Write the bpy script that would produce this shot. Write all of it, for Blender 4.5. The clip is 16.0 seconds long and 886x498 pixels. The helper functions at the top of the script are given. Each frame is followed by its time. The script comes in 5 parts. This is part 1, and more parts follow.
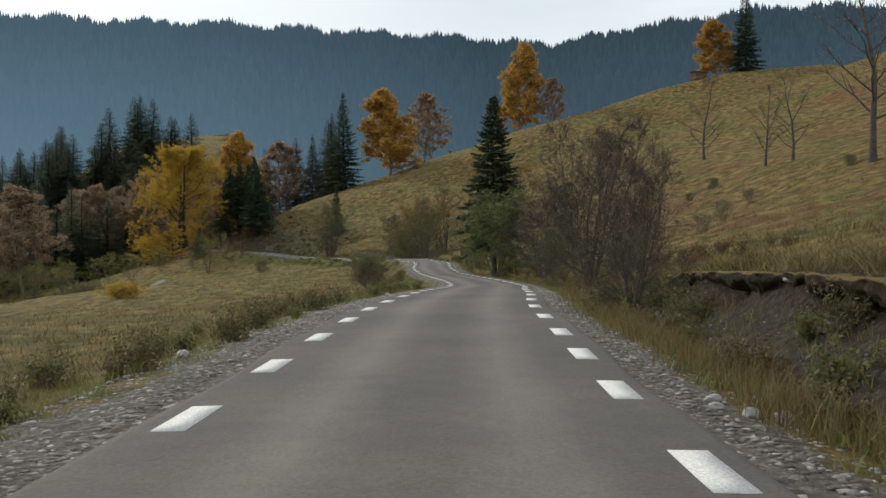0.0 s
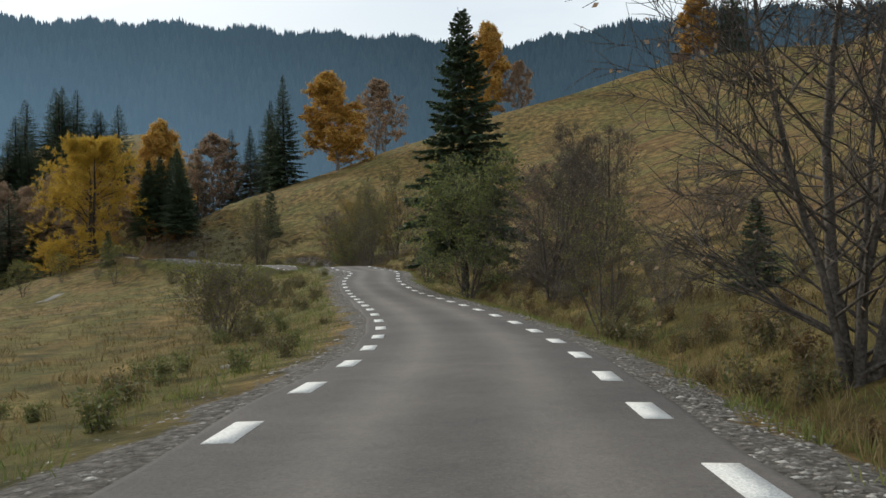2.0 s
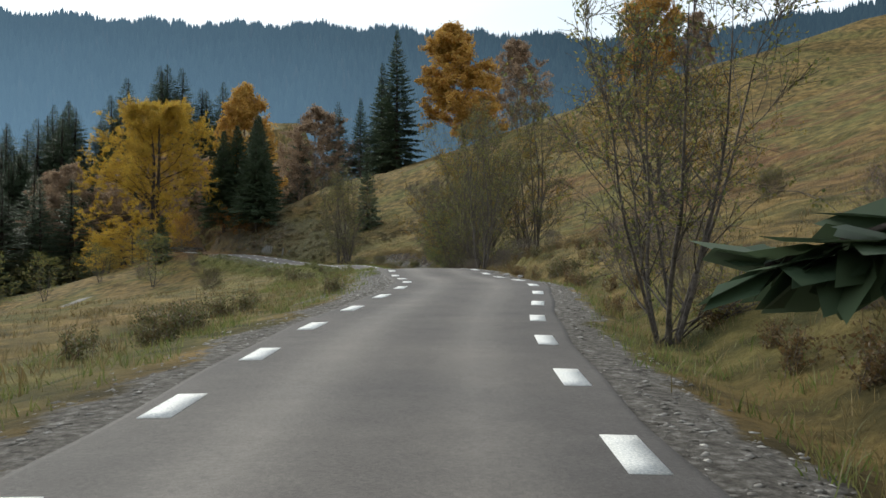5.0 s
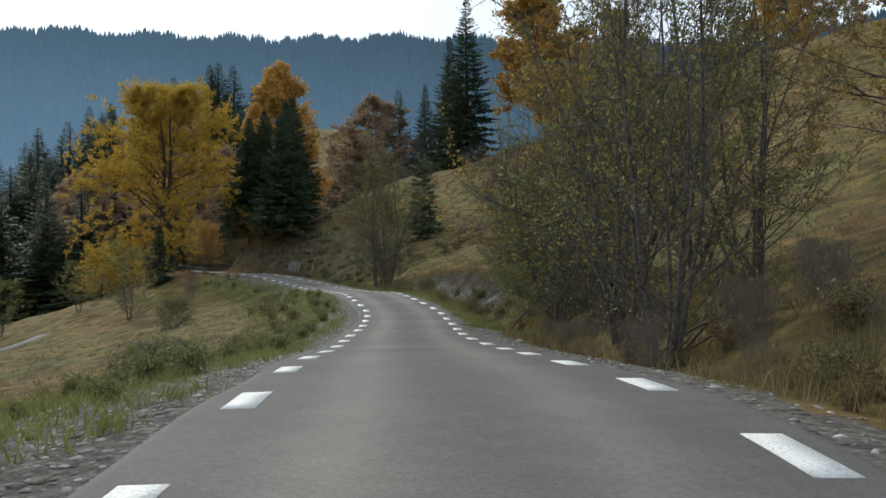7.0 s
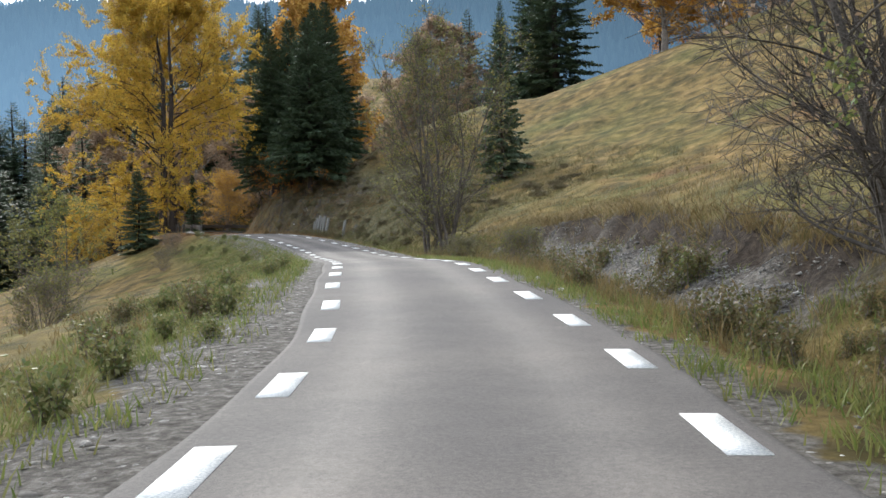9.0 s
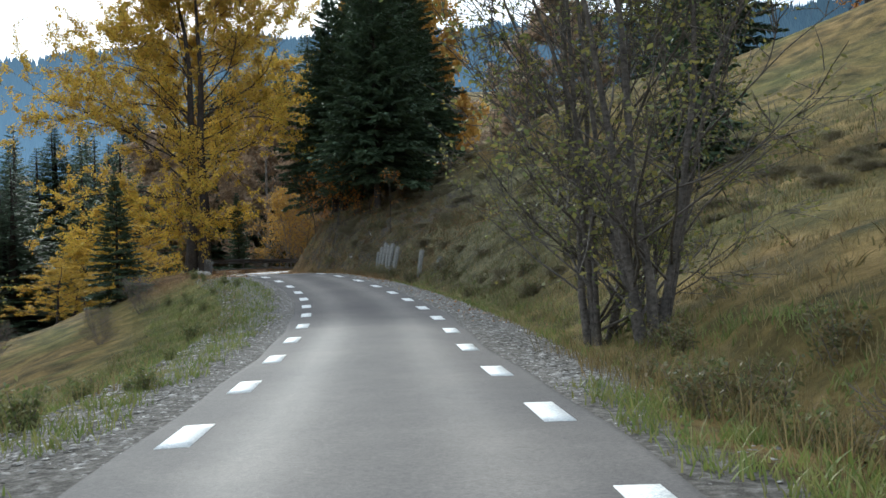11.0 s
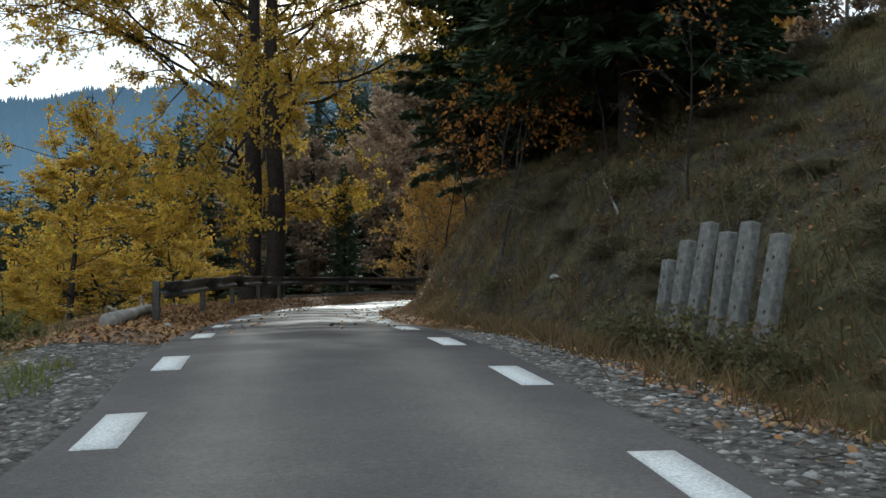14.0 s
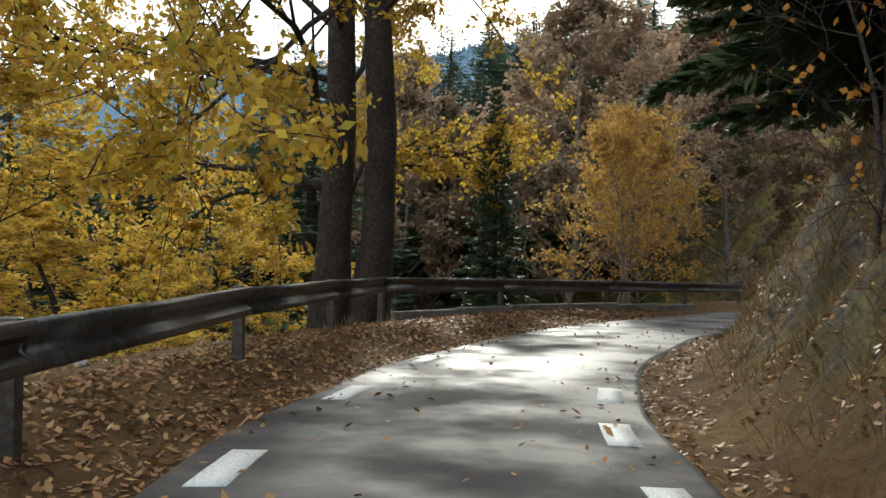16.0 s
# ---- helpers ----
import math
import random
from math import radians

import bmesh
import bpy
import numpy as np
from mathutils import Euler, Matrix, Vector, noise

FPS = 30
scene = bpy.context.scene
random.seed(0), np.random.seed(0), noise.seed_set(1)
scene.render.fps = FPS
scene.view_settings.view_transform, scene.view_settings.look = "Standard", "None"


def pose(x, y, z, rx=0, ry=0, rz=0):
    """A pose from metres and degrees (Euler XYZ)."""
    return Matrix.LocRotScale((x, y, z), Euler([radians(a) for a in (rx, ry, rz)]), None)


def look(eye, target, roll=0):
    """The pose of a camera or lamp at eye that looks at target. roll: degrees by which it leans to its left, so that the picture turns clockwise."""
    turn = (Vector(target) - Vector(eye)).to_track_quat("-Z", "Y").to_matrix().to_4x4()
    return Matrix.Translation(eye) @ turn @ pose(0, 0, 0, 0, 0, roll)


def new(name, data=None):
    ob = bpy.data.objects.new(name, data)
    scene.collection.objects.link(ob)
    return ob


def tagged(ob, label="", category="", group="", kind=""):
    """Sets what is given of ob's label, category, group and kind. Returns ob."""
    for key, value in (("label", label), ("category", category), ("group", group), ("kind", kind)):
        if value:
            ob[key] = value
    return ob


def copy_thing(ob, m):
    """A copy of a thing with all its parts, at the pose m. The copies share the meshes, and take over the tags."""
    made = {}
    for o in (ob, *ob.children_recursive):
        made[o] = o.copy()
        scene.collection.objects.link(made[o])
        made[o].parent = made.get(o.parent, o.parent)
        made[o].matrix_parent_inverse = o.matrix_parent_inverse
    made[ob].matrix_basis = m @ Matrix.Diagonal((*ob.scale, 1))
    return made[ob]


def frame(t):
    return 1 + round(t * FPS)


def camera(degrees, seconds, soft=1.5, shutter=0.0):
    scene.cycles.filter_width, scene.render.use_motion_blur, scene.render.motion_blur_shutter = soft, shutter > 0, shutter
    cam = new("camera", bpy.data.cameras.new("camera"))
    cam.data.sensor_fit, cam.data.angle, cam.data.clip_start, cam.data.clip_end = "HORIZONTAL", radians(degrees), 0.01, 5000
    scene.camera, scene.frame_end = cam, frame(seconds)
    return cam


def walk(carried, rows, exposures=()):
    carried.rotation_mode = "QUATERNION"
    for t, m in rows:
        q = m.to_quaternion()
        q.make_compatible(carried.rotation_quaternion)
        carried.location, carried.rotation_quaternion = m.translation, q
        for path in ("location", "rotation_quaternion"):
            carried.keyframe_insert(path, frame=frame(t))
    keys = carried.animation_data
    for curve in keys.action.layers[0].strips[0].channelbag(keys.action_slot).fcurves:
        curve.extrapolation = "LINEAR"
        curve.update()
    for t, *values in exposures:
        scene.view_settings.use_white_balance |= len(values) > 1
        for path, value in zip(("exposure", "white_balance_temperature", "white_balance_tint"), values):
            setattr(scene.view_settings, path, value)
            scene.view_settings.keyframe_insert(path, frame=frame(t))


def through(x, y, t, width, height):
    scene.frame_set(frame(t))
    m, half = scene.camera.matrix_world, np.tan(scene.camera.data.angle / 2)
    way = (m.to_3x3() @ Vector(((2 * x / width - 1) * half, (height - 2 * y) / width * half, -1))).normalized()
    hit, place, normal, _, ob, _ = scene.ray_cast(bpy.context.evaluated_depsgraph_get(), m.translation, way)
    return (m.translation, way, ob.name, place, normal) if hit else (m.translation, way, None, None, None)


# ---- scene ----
cam = camera(51.08, 16.0)
PATH = [
    (0, pose(0.000, -0.000, 1.200, 89.275, 0.508, -0.000)),
    (0.5, pose(0.079, 6.823, 1.069, 89.747, 0.870, 0.202)),
    (1, pose(0.296, 13.610, 1.027, 89.665, 0.805, -0.260)),
    (1.5, pose(0.555, 20.535, 0.925, 89.673, 0.897, -1.691)),
    (2, pose(0.926, 27.290, 0.767, 89.518, 1.004, -2.528)),
    (2.5, pose(1.259, 34.446, 0.494, 88.325, 1.390, -2.503)),
    (3, pose(1.571, 41.411, 0.219, 88.705, 1.648, -1.385)),
    (3.5, pose(1.587, 48.894, -0.093, 88.551, 0.130, 0.642)),
    (4, pose(1.388, 56.066, -0.258, 89.793, 0.203, 3.411)),
    (5.25, pose(0.420, 76.150, -0.440, 89.850, -0.400, 6.500)),
    (6.5, pose(-1.588, 96.542, -0.229, 90.176, -1.129, 9.439)),
    (7, pose(-2.873, 103.377, -0.276, 90.699, 0.528, 11.086)),
    (7.5, pose(-4.099, 110.594, -0.156, 89.631, 1.662, 13.260)),
    (8, pose(-5.803, 117.377, -0.535, 87.193, 1.069, 14.097)),
    (8.5, pose(-7.570, 124.250, -0.978, 87.221, 1.768, 14.895)),
    (9, pose(-9.400, 131.181, -1.174, 88.603, 1.249, 15.613)),
    (9.5, pose(-11.308, 138.006, -1.207, 90.044, 1.128, 17.142)),
    (10, pose(-13.287, 144.767, -0.993, 91.037, 1.467, 19.031)),
    (12.5, pose(-25.290, 170.774, -1.070, 89.466, 2.189, 27.361)),
    (13, pose(-27.891, 175.540, -1.083, 90.309, 1.333, 28.939)),
    (13.5, pose(-30.575, 180.191, -0.975, 90.986, 0.539, 30.851)),
    (14, pose(-33.397, 184.471, -0.842, 92.196, 0.903, 33.403)),
    (14.5, pose(-36.377, 188.306, -0.566, 92.744, 0.670, 36.339)),
    (15, pose(-39.268, 191.475, -0.332, 92.976, -0.658, 38.787)),
    (15.5, pose(-42.154, 194.456, -0.242, 91.892, -1.253, 40.519)),
    (16, pose(-44.651, 197.156, -0.267, 91.305, -0.901, 41.184)),
]
walk(cam, PATH, [(0, -0.18, 6450, 5), (1.5, -0.18, 6400, 5), (4, 0.12, 6200, 4), (7, -0.02, 5950, 4), (7.5, -0.12, 5850, 6), (8, 0.2, 5950, 10), (8.5, 0.72, 6000, 8), (9, 0.9, 5950, 8), (9.5, 0.85, 5700, 12), (10.2, 0.42, 5650, 4), (12.5, 0.85, 5550, 2),
                 (13.5, 0.55, 5550, 2), (14, 0.1, 5750, 1), (14.5, 0.05, 5950, 1), (15, 0.15, 6150, 2), (15.5, 0.38, 6250, 3), (16, 0.82, 6200, 3)])

# ---------------------------------------------------------------- sky and sun
SUN_LEFT, SUN_UP = 40.0, 27.0
world = bpy.data.worlds.new("sky")
scene.world = world
world.use_nodes = True
wn, wl = world.node_tree.nodes, world.node_tree.links
sky = wn.new("ShaderNodeTexSky")
sky.sky_type, sky.sun_disc = "NISHITA", False
sky.sun_elevation, sky.sun_rotation = radians(SUN_UP), radians(-SUN_LEFT)
sky.dust_density, sky.air_density = 2.5, 1.0
coord = wn.new("ShaderNodeTexCoord")
stretch = wn.new("ShaderNodeMapping")
stretch.inputs["Scale"].default_value = (1.0, 1.0, 4.5)
cloud = wn.new("ShaderNodeTexNoise")
cloud.inputs["Scale"].default_value, cloud.inputs["Detail"].default_value = 2.6, 6.0
cover = wn.new("ShaderNodeValToRGB")
cover.color_ramp.elements[0].position, cover.color_ramp.elements[1].position = 0.34, 0.62
veil = wn.new("ShaderNodeMix")
veil.data_type = "RGBA"
veil.inputs["B"].default_value = (8.6, 8.9, 9.4, 1)
thick = wn.new("ShaderNodeMath")
thick.operation, thick.use_clamp = "MULTIPLY_ADD", True
thick.inputs[1].default_value, thick.inputs[2].default_value = 0.35, 0.6
wl.new(coord.outputs["Generated"], stretch.inputs["Vector"])
wl.new(stretch.outputs["Vector"], cloud.inputs["Vector"])
wl.new(cloud.outputs["Fac"], cover.inputs["Fac"])
wl.new(cover.outputs["Color"], thick.inputs[0])
wl.new(thick.outputs["Value"], veil.inputs["Factor"])
wl.new(sky.outputs["Color"], veil.inputs["A"])
wl.new(veil.outputs["Result"], wn["Background"].inputs["Color"])
wn["Background"].inputs["Strength"].default_value = 0.12

sun_way = Vector((-math.sin(radians(SUN_LEFT)) * math.cos(radians(SUN_UP)), math.cos(radians(SUN_LEFT)) * math.cos(radians(SUN_UP)), math.sin(radians(SUN_UP))))
sun = new("sun", bpy.data.lights.new("sun", "SUN"))
sun.data.energy, sun.data.angle, sun.data.color = 2.3, radians(3.0), (1.0, 0.93, 0.82)
sun.matrix_world = look(sun_way * 300, (0, 0, 0))

# ---------------------------------------------------------------- lie of the land
ROAD = [(0.00, -40.00, 0.10), (-0.05, -20.00, 0.05), (-0.20, -9.00, 0.02), (-0.26, 0.34, -0.01), (-0.20, 7.17, -0.14), (0.01, 14.31, -0.19), (0.29, 21.23, -0.30),
        (0.89, 27.99, -0.47), (1.36, 35.14, -0.75), (1.96, 42.13, -1.03), (2.08, 49.27, -1.27), (1.67, 56.08, -1.40), (0.86, 64.24, -1.54), (-0.12, 74.30, -1.70),
        (-1.03, 84.85, -1.59), (-1.27, 96.23, -1.41), (-2.73, 103.77, -1.42), (-3.99, 109.88, -1.31), (-5.55, 115.64, -1.59), (-6.99, 121.45, -1.99), (-8.52, 127.33, -2.27),
        (-10.08, 133.94, -2.41), (-12.00, 140.77, -2.34), (-14.41, 147.20, -2.12), (-17.02, 153.77, -2.07), (-20.19, 160.95, -2.24), (-23.81, 168.17, -2.35), (-27.57, 175.41, -2.28),
        (-31.75, 182.22, -2.05), (-35.94, 187.76, -1.72), (-40.08, 192.16, -1.45), (-44.12, 196.40, -1.46)]
BEND = [(-47.00, 199.75, -1.49), (-49.22, 202.47, -1.50), (-50.60, 204.60, -1.50), (-52.22, 207.59, -1.49), (-54.30, 213.30, -1.48), (-55.30, 218.40, -1.47), (-55.80, 223.20, -1.47),
        (-56.10, 228.50, -1.47), (-56.80, 236.00, -1.55), (-59.00, 250.00, -1.70), (-63.00, 270.00, -2.00)]


def spline(nodes, step=0.5):
    """Even samples of a smooth curve through the nodes, and the length along it."""
    p = np.array(nodes, float)
    q = np.vstack([2 * p[0] - p[1], p, 2 * p[-1] - p[-2]])
    out = []
    for k in range(1, len(q) - 2):
        u = np.linspace(0, 1, 24, endpoint=False)[:, None]
        a, b, c, d = q[k - 1], q[k], q[k + 1], q[k + 2]
        out.append(0.5 * (2 * b + (c - a) * u + (2 * a - 5 * b + 4 * c - d) * u**2 + (3 * b - a - 3 * c + d) * u**3))
    out = np.vstack(out + [p[-1:]])
    s = np.r_[0, np.cumsum(np.linalg.norm(np.diff(out[:, :2], axis=0), axis=1))]
    t = np.arange(0, s[-1], step)
    return np.stack([np.interp(t, s, out[:, i]) for i in range(3)], 1), t


LINE, ALONG = spline(ROAD + BEND)
for _ in range(6):
    LINE[1:-1, 2] = (LINE[:-2, 2] + LINE[1:-1, 2] * 2 + LINE[2:, 2]) / 4
ALONG = ALONG - 40.2
TANGENT = np.gradient(LINE[:, :2], axis=0)
TANGENT /= np.linalg.norm(TANGENT, axis=1)[:, None]


def road_coords(x, y):
    """Distance along the road, distance to its right, and its height there."""
    x, y = np.atleast_1d(np.asarray(x, float)).ravel(), np.atleast_1d(np.asarray(y, float)).ravel()
    s, l, z = np.empty_like(x), np.empty_like(x), np.empty_like(x)
    for i in range(0, len(x), 4000):
        a, b = x[i:i + 4000], y[i:i + 4000]
        k = ((a[:, None] - LINE[None, :, 0]) ** 2 + (b[:, None] - LINE[None, :, 1]) ** 2).argmin(1)
        dx, dy, tx, ty = a - LINE[k, 0], b - LINE[k, 1], TANGENT[k, 0], TANGENT[k, 1]
        d = np.hypot(dx, dy)
        side = np.sign(dx * ty - dy * tx)
        inner = (k > 0) & (k < len(LINE) - 1)
        l[i:i + 4000] = np.where(inner & (d < 8), dx * ty - dy * tx, side * d)
        along = dx * tx + dy * ty
        s[i:i + 4000] = ALONG[k] + np.clip(along, -0.5, 0.5)
        z[i:i + 4000] = np.interp(s[i:i + 4000], ALONG, LINE[:, 2])
    return s, l, z


def ripple(x, y, size, seed=0):
    """Smooth bumps of about that size, between -1 and 1."""
    a = 2 * np.pi / size
    out = 0
    for k in range(5):
        g = seed * 1.7 + k * 2.39996
        out = out + np.sin(a * (0.7 + 0.22 * k) * (x * np.cos(g) + y * np.sin(g)) + 3.1 * k + seed * 5.3 + 1.3 * np.sin(a * 0.6 * (x * np.sin(g * 1.7) - y * np.cos(g * 1.3)) + k))
    return out / 3.2


def ease(a, b, v):
    u = np.clip((v - a) / (b - a), 0, 1)
    return u * u * (3 - 2 * u)


BANK_AT = [-40, 0, 12, 21, 34, 60, 86, 100, 110, 121, 135, 142, 147, 154, 163, 170, 179, 190, 202, 211, 221, 310]
BANK_UP = [1.0, 1.0, 0.95, 0.7, 0.5, 0.5, 0.5, 0.65, 0.65, 0.5, 0.5, 0.7, 1.05, 1.2, 0.95, 0.7, 0.8, 0.9, 1.1, 2.1, 2.2, 1.6]
RISE = [0.30, 0.30, 0.30, 0.30, 0.30, 0.30, 0.30, 0.30, 0.30, 0.32, 0.34, 0.36, 0.37, 0.36, 0.34, 0.34, 0.37, 0.43, 0.5, 0.52, 0.52, 0.5]
LIP = [4.6, 4.6, 4.6, 4.8, 4.8, 4.8, 4.6, 4.3, 4.3, 4.6, 4.5, 4.6, 4.8, 4.8, 4.6, 4.3, 4.2, 3.9, 3.7, 2.0, 2.0, 2.4]
FALL = [0.07, 0.07, 0.07, 0.07, 0.07, 0.07, 0.08, 0.09, 0.1, 0.13, 0.17, 0.2, 0.21, 0.22, 0.24, 0.26, 0.28, 0.32, 0.38, 0.4, 0.4, 0.4]


def ground_height(x, y):
    shape = np.shape(x)
    x, y = np.asarray(x, float).ravel(), np.asarray(y, float).ravel()
    s, l, z = road_coords(x, y)
    up, rise, fall, lip = (np.interp(s, BANK_AT, v) for v in (BANK_UP, RISE, FALL, LIP))
    r = np.maximum(l, 0)
    jag = 0.45 * ripple(x, y, 2.3, 1) + 0.5 * ripple(x, y, 6.0, 2)
    right = -0.06 - 0.10 * ease(2.2, 3.2, r) - 0.18 * ease(2.9, 3.7, r) + 0.22 * ease(3.6, 4.4, r)
    soft = ease(166, 180, s)
    right += up * (1 - soft) * (0.5 * ease(lip - 1.3, lip + 0.3, r) + 0.5 * ease(lip + 0.5 * jag, lip + 0.5 + 0.5 * jag, r))
    right += up * soft * ease(lip + 0.2, lip + 3.4 - 0.9 * ease(204, 212, s), r + 0.3 * jag)
    right += rise * np.maximum(r - lip - 0.4, 0) * (0.82 + 0.18 * ease(10, 40, r))
    right += ease(5, 9, r) * (0.16 * ripple(x, y, 7.0, 3) + 0.07 * ripple(x, y, 2.4, 4)) + ease(12, 30, r) * 0.7 * ripple(x, y, 31.0, 5)
    right += ease(196, 204, s) * ease(2.3, 3.2, r) * (0.13 * ripple(x, y, 1.7, 61) + 0.07 * ripple(x, y, 0.8, 63))
    q = np.maximum(-l, 0)
    left = -0.06 - 0.12 * ease(2.2, 3.4, q) - 0.22 * ease(3.2, 4.6, q) * (1 - ease(182, 210, s) * 0.8)
    left += 0.17 * ease(197, 205, s) * ease(1.9, 3.0, q) * (1 - ease(4.0, 5.4, q)) + 0.22 * ease(206, 213, s) * ease(2.0, 3.4, q) * (1 - ease(5.0, 6.5, q))
    down = fall * np.maximum(q - np.interp(s, [202, 210], [3.6, 5.2]), 0)
    left -= 15 * (1 - np.exp(-down / 15)) - 0.16 * np.maximum(q - 48, 0)
    left += ease(4, 8, q) * (0.12 * ripple(x, y, 8.0, 6) + 0.05 * ripple(x, y, 2.2, 7)) + ease(15, 40, q) * 0.6 * ripple(x, y, 37.0, 8)
    left += ease(12, 34, q) * (1 - ease(115, 175, -x)) * 0.42 * np.clip(y - 238, 0, 110)
    over = np.where(l > 0, right, left)
    # the crest of the hill and the wide valley
    high = z + over
    crest = np.interp(x, [-90, -60, -45, -25, -15, 70, 90, 160, 320], [0.0, 4.5, 9.0, 14.5, 17.5, 43.0, 45, 36, 12]) + 0.6 * ripple(x, y, 40.0, 9) - 0.22 * np.maximum(y - 268, 0)
    high = np.where(l > 3, crest - np.logaddexp(0, (crest - high) / 1.2) * 1.2, high)
    # the brow of the hill dips towards the bend
    dx, dy = x + 11.3, y - 138.0
    turn, out = np.degrees(np.arctan2(-dx, dy)), np.hypot(dx, dy)
    brow = -1.5 + out * (0.150 + 0.0056 * np.maximum(9.2 - turn, 0) + 0.02 * np.maximum(-12 - turn, 0))
    high = np.where((l > 3) & (dy > 0) & (out > 25), brow - np.logaddexp(0, (brow - high) / 0.7) * 0.7, high)
    far = np.hypot(x + 20, y - 110)
    out = high * (1 - ease(380, 800, far)) + (-14.0) * ease(380, 800, far)
    return out.reshape(shape)


def height_at(x, y):
    return float(ground_height(np.array([x]), np.array([y]))[0])

# ---------------------------------------------------------------- materials
def node(m, kind, **values):
    n = m.node_tree.nodes.new(kind)
    for key, value in values.items():
        n.inputs[key.replace("_", " ")].default_value = value
    return n


def wire(m, a, b):
    m.node_tree.links.new(a, b)


def ramp(m, source, *stops):
    n = m.node_tree.nodes.new("ShaderNodeValToRGB")
    e = n.color_ramp.elements
    while len(e) < len(stops):
        e.new(0.5)
    for k, (at, colour) in enumerate(stops):
        e[k].position, e[k].color = at, (*colour, 1)
    wire(m, source, n.inputs["Fac"])
    return n.outputs["Color"]


def blend(m, fac, a, b, how="MIX"):
    n = m.node_tree.nodes.new("ShaderNodeMix")
    n.data_type, n.blend_type = "RGBA", how
    for source, slot in ((fac, n.inputs["Factor"]), (a, n.inputs["A"]), (b, n.inputs["B"])):
        if isinstance(source, (int, float)):
            slot.default_value = source
        elif isinstance(source, tuple):
            slot.default_value = (*source, 1)
        else:
            wire(m, source, slot)
    return n.outputs["Result"]


def material(name, rough=0.8, spec=0.3):
    m = bpy.data.materials.new(name)
    m.use_nodes = True
    p = m.node_tree.nodes["Principled BSDF"]
    p.inputs["Roughness"].default_value, p.inputs["Specular IOR Level"].default_value = rough, spec
    return m, p, node(m, "ShaderNodeTexCoord").outputs["Object"]


def noise_of(m, where, scale, detail=5.0, rough=0.55):
    n = node(m, "ShaderNodeTexNoise", Scale=scale, Detail=detail, Roughness=rough)
    wire(m, where, n.inputs["Vector"])
    return n.outputs["Fac"]


def relief(m, p, height, strength, distance):
    b = node(m, "ShaderNodeBump", Strength=strength, Distance=distance)
    wire(m, height, b.inputs["Height"])
    wire(m, b.outputs["Normal"], p.inputs["Normal"])


def mottled(name, dark, light, scale, rough=0.85, spec=0.25, bump=0.4, coarse=None, metal=0.0):
    """A surface of two tones in grain and in larger stains, with relief."""
    m, p, at = material(name, rough, spec)
    fine, wide = noise_of(m, at, scale), noise_of(m, at, scale * 0.13, 3.0)
    base = ramp(m, fine, (0.3, dark), (0.7, light))
    stain = ramp(m, wide, (0.35, (0.7, 0.7, 0.7)), (0.65, (1.15, 1.12, 1.08)))
    base = blend(m, 1.0, base, stain, "MULTIPLY")
    if coarse:
        base = blend(m, ramp(m, noise_of(m, at, scale * 0.31, 4.0), (0.52, (0, 0, 0)), (0.62, (1, 1, 1))), base, coarse)
    wire(m, base, p.inputs["Base Color"])
    p.inputs["Metallic"].default_value = metal
    relief(m, p, fine, bump, 0.6 / scale)
    return m


def broken(name, dark, light, scale, rough=0.9):
    """Loose stones: each its own tone, with grain and relief."""
    m, p, at = material(name, rough, 0.25)
    fine = noise_of(m, at, scale)
    each = node(m, "ShaderNodeNewGeometry").outputs["Random Per Island"]
    tone = ramp(m, each, (0.0, dark), (0.55, tuple((a + b) / 2 for a, b in zip(dark, light))), (0.9, light), (1.0, tuple(1.5 * b for b in light)))
    tone = blend(m, 1.0, tone, ramp(m, fine, (0.3, (0.72, 0.7, 0.68)), (0.7, (1.2, 1.2, 1.2))), "MULTIPLY")
    wire(m, tone, p.inputs["Base Color"])
    relief(m, p, fine, 0.5, 0.6 / scale)
    return m


def leafy(name, *colours, through=0.45, rough=0.6):
    """Leaves: each its own tone, with light passing through."""
    m, p, at = material(name, rough, 0.25)
    geo = node(m, "ShaderNodeNewGeometry")
    tone = ramp(m, geo.outputs["Random Per Island"], *[(k / max(len(colours) - 1, 1), c) for k, c in enumerate(colours)])
    tone = blend(m, 0.6, tone, ramp(m, noise_of(m, at, 0.7, 2.0), (0.3, (0.72, 0.72, 0.72)), (0.7, (1.2, 1.2, 1.2))), "MULTIPLY")
    wire(m, tone, p.inputs["Base Color"])
    glow = node(m, "ShaderNodeBsdfTranslucent")
    wire(m, tone, glow.inputs["Color"])
    mix = node(m, "ShaderNodeMixShader", Fac=through)
    wire(m, p.outputs["BSDF"], mix.inputs[1])
    wire(m, glow.outputs["BSDF"], mix.inputs[2])
    wire(m, mix.outputs["Shader"], m.node_tree.nodes["Material Output"].inputs["Surface"])
    return m


